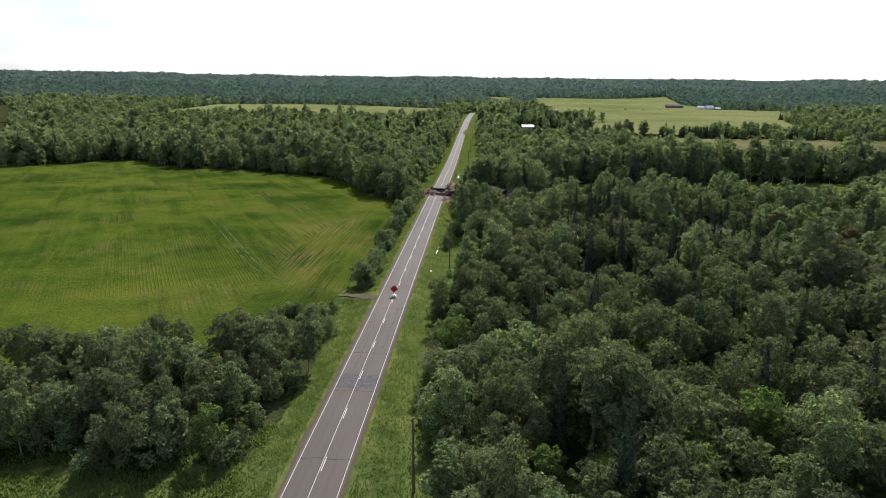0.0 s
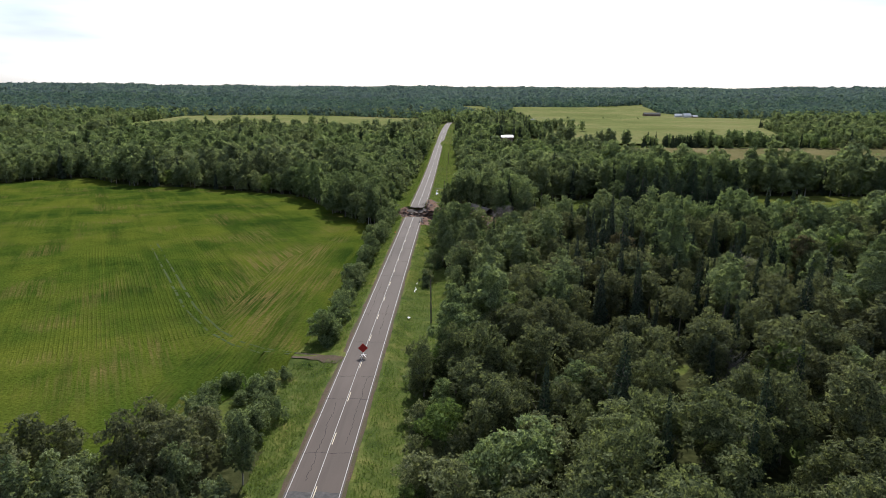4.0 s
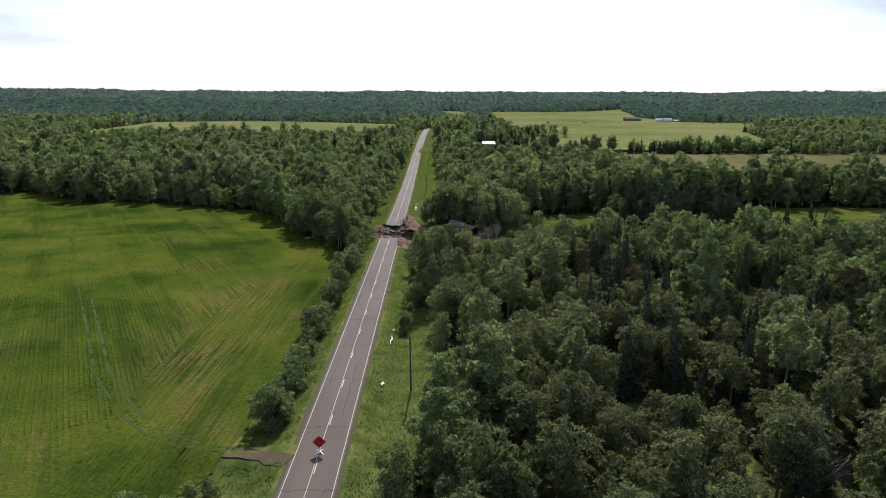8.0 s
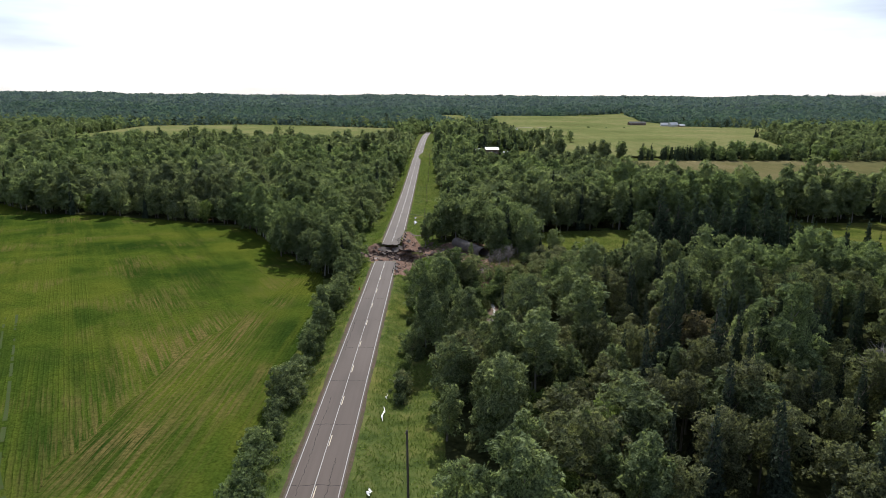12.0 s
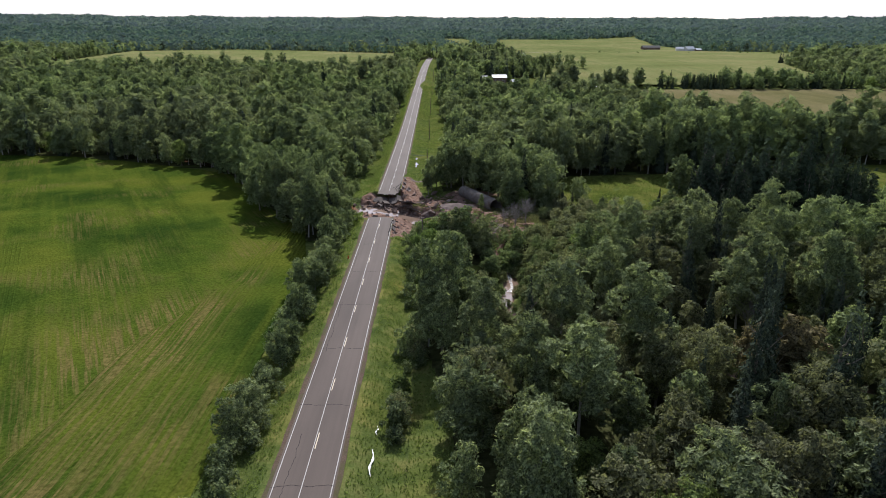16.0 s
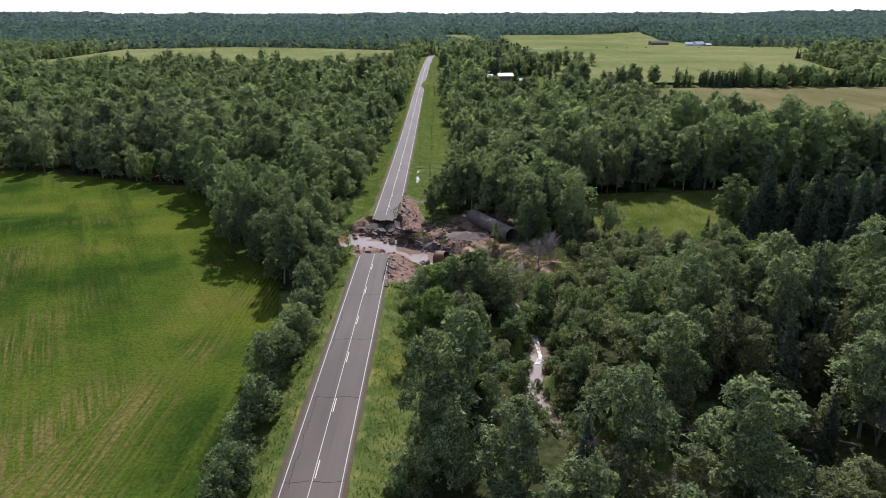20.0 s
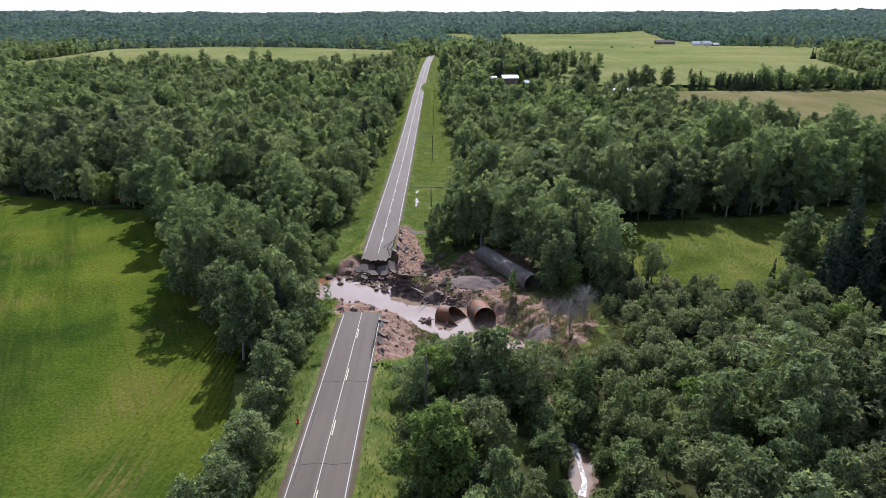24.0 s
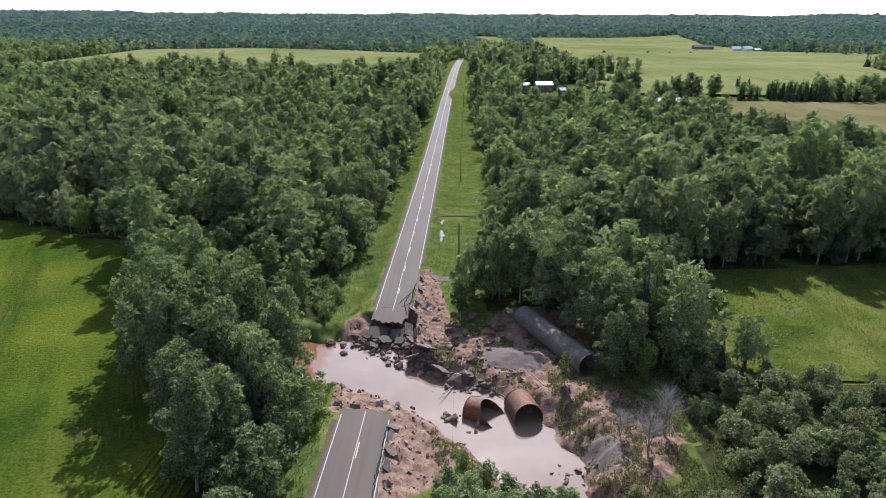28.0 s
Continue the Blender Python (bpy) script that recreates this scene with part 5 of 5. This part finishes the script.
# bare dead trees and drift wood
for k, (x, y, h) in enumerate(((33, 262, 6.5), (30.5, 265, 4.5), (36, 266, 6.8), (62, 203, 7), (70, 150, 10), (56, 118, 9), (83, 176, 10))):
    root = thing("dead_tree", pose(x, y, on_land(x, y) - 0.1, 0, 0, 40 * k), "bare grey dead tree with many thin branches", "tree", "dead trees")
    v, f = dead_tree(k + 40)
    mesh_obj("trunk", v * h, f, DEADWOOD, root)
for k in range(34):
    x, y = (g.uniform(34, 60), g.uniform(194, 207)) if k < 20 else (g.uniform(9, 24), g.uniform(276, 292))
    ln = g.uniform(2, 6)
    v, f = stem(k + 300, 5, 0.022, 0.97, 5, 0.05, 0.16)
    o = mesh_obj("drift_log", v * ln, f, DEADWOOD, smooth=True)
    o.matrix_basis = pose(x, y, max(on_land(x, y), WATER_Z) + 0.12, 86 + g.normal() * 4, 0, g.uniform(0, 360))
    tagged(o, "bare log with broken branches washed onto the mud", "log", "drift logs")

# ---- grass and scrub on the verges ----
GRASS = foliage_material("verge_grass", (0.078, 0.112, 0.034), (0.148, 0.182, 0.058), 0.45, 9.0)
SCRUB = foliage_material("flattened_scrub", (0.095, 0.102, 0.052), (0.175, 0.168, 0.098), 0.3, 6.0)


def tufts(name, x, y, size, mat, label, category="grass"):
    g_ = np.random.default_rng(len(x))
    n = len(x)
    a = g_.uniform(0, 2 * np.pi, n)
    h = size * g_.uniform(0.6, 1.5, n)
    w = h * g_.uniform(0.16, 0.36, n)
    z = land_z(x, y) - 0.04
    lean = g_.normal(size=(n, 2)) * 0.35 * h[:, None]
    p0 = np.column_stack([x - w * np.cos(a), y - w * np.sin(a), z])
    p1 = np.column_stack([x + w * np.cos(a), y + w * np.sin(a), z])
    p2 = np.column_stack([x + lean[:, 0], y + lean[:, 1], z + h])
    V = np.stack([p0, p1, p2], 1).reshape(-1, 3)
    return tagged(mesh_obj(name, V, np.arange(3 * n).reshape(-1, 3), mat, attr={"tint": np.repeat(0.5 + 0.5 * lumps(x, y, 5, 3), 3) % 1.0}), label, category, kind="stuff")


n = 230000
y = 45 + 595 * g.uniform(size=n) ** 1.35
sidev = g.uniform(size=n) < 0.42
x = np.where(sidev, g.uniform(-11.5, -4.3, n), g.uniform(4.2, 19, n))
keep = (mud_mask(x, y) < 0.25) & ~((y > 268) & (y < 300) & (np.abs(x) < 12) & (creek_dist(x, y)[0] < 8)) & ~woods(x, y) & ((np.abs(y - 129.5) > 2.4) | (x > 0)) & ~in_poly(x, y, LEFT_FIELD) & ((np.abs(y - 363) > 1.3) | (x < 0))
dens = 0.55 + 0.45 * lumps(x, y, 3.2, 12)
keep &= g.uniform(size=n) < dens + 0.25
tufts("verge_grass", x[keep], y[keep], 0.26, GRASS, "tall uncut grass and weeds on the road verge")
n = 90000
x, y = g.uniform(7, 42, n), g.uniform(248, 297, n)
cd = creek_dist(x, y)[0]
k = (cd > np.where(x > 22, 4.2, 5.5)) & (lumps(x, y, 3.4, 21) > np.where((x > 24) | (y < 262), -0.35, 0.1)) & (land_z(x, y) > WATER_Z + 0.3) & (x + 0.2 * (y - 270) > 7) & ~((np.abs(x - 20) < 5) & (np.abs(y - 286) < 3.4))
tufts("flattened_scrub", x[k], y[k], 0.27, SCRUB, "flattened brownish grass and brush on the mud", "brush")
n = 14000
x, y = g.uniform(-16, -5, n), g.uniform(262, 284, n)
k = (mud_mask(x, y) < 0.2) & (creek_dist(x, y)[0] > 5.2) & ~in_poly(x, y, LEFT_FIELD)
tufts("bank_weeds", x[k], y[k], 0.34, GRASS, "lush green weeds on the creek bank")

n = 30000
x, y = g.uniform(-75, -9, n), g.uniform(54, 76, n)
k = lumps(x, y, 5, 14) > -0.45
tufts("clearing_grass", x[k], y[k], 0.4, GRASS, "rough uncut grass in a clearing before the trees")
n = 80000
x, y = g.uniform(46, 170, n), g.uniform(274, 346, n)
k = in_poly(x, y, RIGHT_FIELD) & (g.uniform(size=n) < 0.6 + 0.4 * lumps(x, y, 6, 31))
tufts("meadow_grass", x[k], y[k], 0.36, GRASS, "uneven grass of the meadow")

ENTRY = [(-12, 130.5), (-17, 131.8), (-24, 136), (-31, 143), (-41, 156), (-55, 180), (-77, 217), (-108, 270), (-139, 320)]
TRACKS = [([p[0] + d for p in ENTRY], [p[1] + 0.5 * d for p in ENTRY]) for d in (-0.95, 0.95)]

# ---- crop rows in the near part of the field ----
Vs, Fs, Hs, Bs, base = [], [], [], [], 0
DX, DY = math.sin(radians(-29)), math.cos(radians(-29))
for r in range(190):
    if r < 30:                       # rows of the headland, alongside the road
        seg = np.arange(96, 275, 0.9)
        xc, yc = np.full(len(seg), -11.9 - 0.76 * r), seg
        mine = headland(xc, yc) > 0.5
    else:                            # slanting rows of the field itself
        seg = np.arange(0, 235, 0.9)
        o = -8.0 - 0.76 * (r - 30)
        xc, yc = -14 + DX * seg + o * DY, 150 + DY * seg - o * DX
        mine = (headland(xc, yc) < 0.5) & (xc > -105)
    ok = mine & in_poly(xc, yc, LEFT_FIELD)
    for tx, ty in TRACKS:
        ok &= np.abs(xc - np.interp(yc, ty, tx, left=1e3, right=1e3)) > 0.35
    bare_ = bareness(xc, yc)
    hgt = (0.15 if r < 30 else 0.15 * np.interp(xc, [-100, -38], [0.2, 0.85])) * (1 - 0.85 * bare_ * g.uniform(size=len(seg))) * (0.45 + 0.95 * g.uniform(size=len(seg))) * np.clip(0.8 + 0.4 * lumps(xc, yc, 18, 2), 0.3, 1.2)
    zl = land_z(xc, yc) + 0.10 + 0.004 * np.clip(np.abs(xc) - 70, 0, 200)
    j = g.normal(size=(3, len(seg))) * 0.05
    px_, py_ = (1, 0) if r < 30 else (DY, -DX)
    V = np.concatenate([np.column_stack([xc + (q + j[i]) * px_, yc + (q + j[i]) * py_, zl + hh_]) for i, (q, hh_) in enumerate(((-0.25, 0), (0, hgt), (0.25, 0)))])
    n = len(seg)
    i = np.where(ok[:-1] & ok[1:])[0]
    Vs.append(V)
    Fs.append(np.concatenate([np.column_stack([i, i + n, i + n + 1, i + 1]), np.column_stack([i + n, i + 2 * n, i + 2 * n + 1, i + n + 1])]) + base)
    Hs.append(np.full(len(V), float(r < 30)))
    Bs.append(np.tile(bare_, 3))
    base += len(V)
tagged(mesh_obj("crop_rows", np.concatenate(Vs), np.concatenate(Fs), CROP, attr={"headland": np.concatenate(Hs), "bare": np.concatenate(Bs)}), "low rows of young green crop plants", "crop", kind="stuff")

# worn wheel tracks in the field
SOIL = material("trodden_soil", (0.12, 0.09, 0.05), 0.95, 0.1)
_n = Nodes(SOIL)
_n.base(_n.mix(_n.step(_n.noise(1.2, 5, 0.65), 0.50, 0.66), (0.040, 0.062, 0.012), _n.ramp(_n.noise(5, 4), [(0.3, (0.038, 0.052, 0.012)), (0.7, (0.062, 0.066, 0.024))])))


def ribbon(name, line, w, mat, label, lift=0.2, n=70, kind="structure", cat="track", broken=0.0):
    P = np.array(line, float)
    s = np.linspace(0, len(P) - 1, n)
    c = np.column_stack([np.interp(s, np.arange(len(P)), P[:, k]) for k in (0, 1)])
    for _ in range(3):
        c[1:-1] = (c[:-2] + 2 * c[1:-1] + c[2:]) / 4
    t = unit(np.gradient(c, axis=0))
    q = np.column_stack([-t[:, 1], t[:, 0]]) * w / 2 * (1 + 0.18 * np.sin(s * 3.1) + 0.1 * np.sin(s * 7.3 + 1))[:, None]
    L, R = c + q, c - q
    V = np.concatenate([np.column_stack([L, land_z(L[:, 0], L[:, 1]) + lift]), np.column_stack([R, land_z(R[:, 0], R[:, 1]) + lift])])
    i = np.arange(n - 1)
    if broken:
        i = i[lumps(c[:-1, 0], c[:-1, 1], 2.2, 5) > broken]
    return tagged(mesh_obj(name, V, np.column_stack([i, i + n, i + n + 1, i + 1]), mat), label, cat, kind=kind)


for tx, ty in TRACKS:
    ribbon("wheel_track", list(zip(tx, ty)), 0.5, SOIL, "worn wheel track through the crop", 0.15, 300, broken=-0.25)
ribbon("field_gateway", [(-3.6, 127.4), (-6, 128.4), (-9, 129.6), (-13, 130.6), (-17, 131.4)], 2.6, GRAVEL, "gravel gateway from the road into the field", 0.07, 60)
ribbon("side_track", [(4.0, 362.5), (8, 363.0), (13, 363.5), (18, 363.5)], 1.6, SOIL, "dirt track leaving the road between the verges", 0.10, 20)
ribbon("side_track", [(5.5, 318.0), (9, 318.6), (14, 320)], 2.2, HEAP, "washed grey gravel of a farm turn-off", 0.05, 20)

ribbon("side_track", [(318, 634), (306, 606), (290, 582), (270, 552)], 4.0, HEAP, "bare dirt track worn into the dry pasture", 0.62, 30)

# ---- road sign on its folding stand ----
RED = material("red_roll_up_sign", (0.36, 0.018, 0.012), 0.5, 0.4)
GREYCLOTH = material("sign_back_cloth", (0.30, 0.03, 0.02), 0.7, 0.2)
METAL = material("pale_metal", (0.62, 0.62, 0.60), 0.4, 0.5, 0.6)
sign = thing("warning_sign", pose(0.02, 129.3, float(road_z(129.3)) + 0.03, 0, 0, 3), "red diamond warning sign on a white folding stand", "sign")
b = bmesh.new()
box(b, -0.61, 0.61, -0.012, 0.012, -0.61, 0.61, pose(0, 0, 1.50, 0, 45, 0), 0.004)
face = part("sign_face", b, RED, sign)
b = bmesh.new()
box(b, -0.80, 0.80, 0.014, 0.03, -0.02, 0.02, pose(0, 0, 1.50, 0, 0, 0))
part("cross_rib", b, METAL, sign)
b = bmesh.new()
box(b, -0.02, 0.02, 0.014, 0.03, -0.83, 0.83, pose(0, 0, 1.50, 0, 0, 0))
part("mast", b, METAL, sign)
b = bmesh.new()
box(b, -0.06, 0.06, -0.05, 0.05, 0.32, 0.70)
part("spring_base", b, METAL, sign)
for k in range(4):
    b = bmesh.new()
    box(b, -0.045, 0.045, 0.0, 0.85, -0.03, 0.02, pose(0, 0, 0.36, -23, 0, 45 + 90 * k))
    part("leg", b, METAL, sign)

# asphalt patch and cracks near the start
gxx, gyy = np.meshgrid(np.linspace(-3.26, 3.2, 12), np.linspace(0, 1, 8))
yy = 84.6 + 5.2 * gyy + 0.25 * np.sin(gxx * 2.1) * (gyy - 0.5)
zz = road_z(yy) - 0.018 * np.abs(gxx) + 0.034
a = (np.arange(7)[:, None] * 12 + np.arange(11)[None]).ravel()
mesh_obj("dark_patch", np.column_stack([gxx.ravel(), yy.ravel(), zz.ravel()]), np.column_stack([a, a + 1, a + 13, a + 12]), PATCH, road_near, "dark repair patch across the asphalt")


def crack(parent, line, w=0.09):
    P = np.array(line, float)
    s = np.linspace(0, len(P) - 1, 8 * len(P))
    c = np.column_stack([np.interp(s, np.arange(len(P)), P[:, k]) for k in (0, 1)]) + np.random.default_rng(len(s) + int(P[0, 1])).normal(size=(len(s), 2)) * 0.07
    t = unit(np.gradient(c, axis=0))
    q = np.column_stack([-t[:, 1], t[:, 0]]) * w / 2
    L, R = c + q, c - q
    sag = lambda p: (-0.12 * np.clip((301.5 - p[:, 1]) / 5, 0, 1) ** 2) if P[0, 1] > 290 else 0.0
    V = np.concatenate([np.column_stack([p, road_z(p[:, 1]) - 0.018 * np.abs(p[:, 0]) + 0.036 + sag(p)]) for p in (L, R)])
    i = np.arange(len(s) - 1)
    mesh_obj("open_crack", V, np.column_stack([i, i + len(s), i + len(s) + 1, i + 1]), TAR, parent)


crack(road_far, [(2.9, 310), (2.2, 307), (1.2, 304.5), (0.7, 302.5)], 0.2)
crack(road_far, [(2.3, 307.5), (1.6, 303), (2.0, 300.5), (2.4, 297.8)], 0.2)
crack(road_far, [(3.0, 304), (2.1, 302), (1.2, 301.2)], 0.16)
crack(road_far, [(3.0, 313), (2.7, 309), (2.8, 305), (2.5, 301)], 0.22)
crack(road_far, [(-2.2, 300.6), (0.2, 300.9), (0.6, 300.4)], 0.05)
crack(road_near, [(2.9, 252), (2.7, 256), (2.85, 259)], 0.16)
crack(road_near, [(2.95, 255.5), (3.05, 258), (2.8, 261), (2.95, 264.5)], 0.2)
for x, y0, y1 in ((-1.9, 150, 176), (1.5, 140, 158), (-2.4, 196, 214), (-2.6, 226, 240), (1.9, 100, 121), (-1.4, 92, 112)):
    crack(road_near, [(x + 0.12 * math.sin(y), y) for y in np.linspace(y0, y1, 7)], 0.045)

# small orange marker cone at the road edge
ORANGE = material("orange_plastic", (0.55, 0.09, 0.02), 0.5, 0.4)
cone = thing("traffic_cone", pose(-4.3, 236.9, float(road_z(236.9)) - 0.05), "small orange traffic cone on the shoulder", "cone")
b = bmesh.new()
bmesh.ops.create_cone(b, segments=16, radius1=0.17, radius2=0.04, depth=0.66, cap_ends=True, matrix=Matrix.Translation((0, 0, 0.37)))
part("body", b, ORANGE, cone, smooth=True)
b = bmesh.new()
box(b, -0.2, 0.2, -0.2, 0.2, 0, 0.04, None, 0.01)
part("base", b, ORANGE, cone)

# ---- power line ----
POLEWOOD = bark("pole_wood", (0.085, 0.07, 0.055), (0.16, 0.14, 0.12))
INSUL = material("brown_porcelain", (0.09, 0.055, 0.04), 0.3, 0.5)
WIRE = material("cable", (0.02, 0.02, 0.02), 1.0, 0.0)
pole_y = [62, 150, 238, 326, 412, 500, 588, 676]
tops = []
for y in pole_y:
    x = 11.0 + float(road_x(y))
    z = on_land(x, y)
    root = thing("utility_pole", pose(x, y, z - 0.3, 0.4, -0.5, 0), "slender wooden utility pole on the grassy verge", "pole", "utility poles")
    ang = np.arange(8) * np.pi / 4
    V = np.concatenate([np.column_stack([r_ * np.cos(ang), r_ * np.sin(ang), np.full(8, z_)]) for r_, z_ in ((0.16, 0), (0.14, 4), (0.11, 9.6))])
    F = np.concatenate([np.column_stack([np.arange(8) + o, (np.arange(8) + 1) % 8 + o, (np.arange(8) + 1) % 8 + o + 8, np.arange(8) + o + 8]) for o in (0, 8)])
    mesh_obj("post", V, F, POLEWOOD, root, smooth=True)
    b = bmesh.new()
    bmesh.ops.create_cone(b, segments=8, radius1=0.13, radius2=0.1, depth=0.06, cap_ends=True, matrix=Matrix.Translation((0, 0, 9.62)))
    part("pole_cap", b, POLEWOOD, root)
    for h in (9.3, 8.1):
        b = bmesh.new()
        bmesh.ops.create_cone(b, segments=8, radius1=0.05, radius2=0.035, depth=0.22, cap_ends=True, matrix=Matrix.Translation((-0.16, 0, h)))
        part("insulator", b, INSUL, root)
    tops.append((x, y, z - 0.3))
for a, b_ in zip(tops, tops[1:]):
    for h in (9.4, 8.2):
        t = np.linspace(0, 1, 14)
        c = np.column_stack([a[0] + (b_[0] - a[0]) * t - 0.16, a[1] + (b_[1] - a[1]) * t, a[2] + (b_[2] - a[2]) * t + h - 4 * 0.9 * t * (1 - t)])
        o3 = np.array([(0.004, 0, 0.002), (-0.004, 0, 0.002), (0, 0, -0.005)])
        V = (c[:, None, :] + o3[None]).reshape(-1, 3)
        F = [(3 * i + k, 3 * i + (k + 1) % 3, 3 * i + 3 + (k + 1) % 3, 3 * i + 3 + k) for i in range(13) for k in range(3)]
        tagged(mesh_obj("power_cable", V, np.array(F), WIRE), "thin dark cable strung between utility poles", "cable", "power cables")

# ---- far houses and farm buildings ----
WALLW = material("white_siding", (0.62, 0.61, 0.58), 0.7, 0.2)
WALLB = material("brown_siding", (0.16, 0.11, 0.08), 0.8, 0.2)
ROOFW = material("pale_metal_roof", (0.56, 0.57, 0.58), 0.4, 0.5, 0.2)
ROOFD = material("dark_shingle_roof", (0.10, 0.095, 0.09), 0.9, 0.2)
GLASS = material("window_glass", (0.03, 0.035, 0.04), 0.1, 0.6)
DOORM = material("door_paint", (0.25, 0.22, 0.2), 0.6, 0.3)


def house(x, y, w, l, wall_h, roof_h, turn, wall, roof, label, name="house", windows=3):
    """Gabled building: walls, two roof slopes with overhang, windows and a door on the long side."""
    xs = [x + a * w / 2 for a in (-1, 1)]
    z = min(on_land(p, q) for p in xs for q in (y - l / 2, y + l / 2)) + 0.1
    root = thing(name, pose(x, y, z, 0, 0, turn), label, name.replace("_", " "))
    b = bmesh.new()
    v = [b.verts.new(p) for p in ((-w / 2, -l / 2, -0.6), (w / 2, -l / 2, -0.6), (w / 2, l / 2, -0.6), (-w / 2, l / 2, -0.6), (-w / 2, -l / 2, wall_h), (w / 2, -l / 2, wall_h), (w / 2, l / 2, wall_h), (-w / 2, l / 2, wall_h), (-w / 2, 0, wall_h + roof_h), (w / 2, 0, wall_h + roof_h))]
    for f in ((0, 1, 5, 4), (2, 3, 7, 6), (1, 2, 6, 9, 5), (3, 0, 4, 8, 7)):
        b.faces.new([v[i] for i in f])
    part("wall", b, wall, root)
    slope = math.degrees(math.atan2(roof_h, l / 2))
    run = math.hypot(roof_h, l / 2) + 0.5
    for s in (-1, 1):
        b = bmesh.new()
        box(b, -w / 2 - 0.4, w / 2 + 0.4, -run if s < 0 else 0, 0 if s < 0 else run, 0.0, 0.16, pose(0, 0, wall_h + roof_h, -s * slope, 0, 0))
        part("roof_slope", b, roof, root)
    for k in range(windows):
        wx = -w / 2 + w * (k + 0.7) / (windows + 0.6)
        b = bmesh.new()
        box(b, wx - 0.55, wx + 0.55, -l / 2 - 0.06, -l / 2 + 0.02, wall_h * 0.36, wall_h * 0.36 + 1.2)
        fr = part("window", b, WALLW, root)
        b = bmesh.new()
        box(b, wx - 0.45, wx + 0.45, -l / 2 - 0.08, -l / 2 - 0.055, wall_h * 0.36 + 0.1, wall_h * 0.36 + 1.1)
        part("pane", b, GLASS, fr)
    b = bmesh.new()
    dx = w * 0.36
    box(b, dx - 0.5, dx + 0.5, -l / 2 - 0.07, -l / 2 + 0.02, 0, 2.05)
    part("door", b, DOORM, root)
    return root


house(65, 642, 11, 7, 4.0, 1.8, 6, WALLB, ROOFW, "long house with a bright white metal roof among trees")
house(54, 652, 5, 5, 3.0, 1.6, -20, WALLB, ROOFW, "small white shed beside the house", "shed", 1)
house(76, 632, 4, 4, 2.6, 1.3, 15, WALLB, ROOFW, "low shed with a pale roof", "shed", 1)
house(131, 597, 20, 8, 3.4, 1.8, 0, WALLW, ROOFW, "low white-roofed farm shed behind trees", "shed", 4)
house(149, 647, 12, 9, 4.0, 3.0, 10, WALLB, ROOFD, "dark-roofed cottage among tall trees", "house", 3)
house(385, 1262, 30, 12, 5.0, 3.0, 2, WALLB, ROOFD, "long dark barn in the far hay field", "barn", 5)
house(421, 1222, 12, 9, 4.5, 3.0, -8, WALLW, ROOFW, "white farmhouse at the wood's edge", "house", 3)
house(434, 1215, 14, 10, 5.0, 3.5, 12, WALLW, ROOFW, "white farm building with a pale roof", "barn", 3)
house(447, 1210, 9, 8, 3.5, 2.2, 0, WALLB, ROOFW, "small farm shed beside the farmhouse", "shed", 1)
house(131, 1010, 9, 6, 3.2, 2.0, 0, WALLW, ROOFW, "small white house beside the hay field", "house", 2)
PALE = material("pale_road_dust", (0.30, 0.26, 0.21), 0.95, 0.1)
_n = Nodes(PALE)
_n.base(_n.ramp(_n.noise(0.4, 4), [(0.3, (0.24, 0.21, 0.165)), (0.7, (0.36, 0.32, 0.26))]))
ribbon("farm_road", [(112, 1160), (200, 1152), (300, 1148), (400, 1146), (480, 1143), (640, 1136)], 5.5, PALE, "pale farm road across the hay field", 1.3, 60)
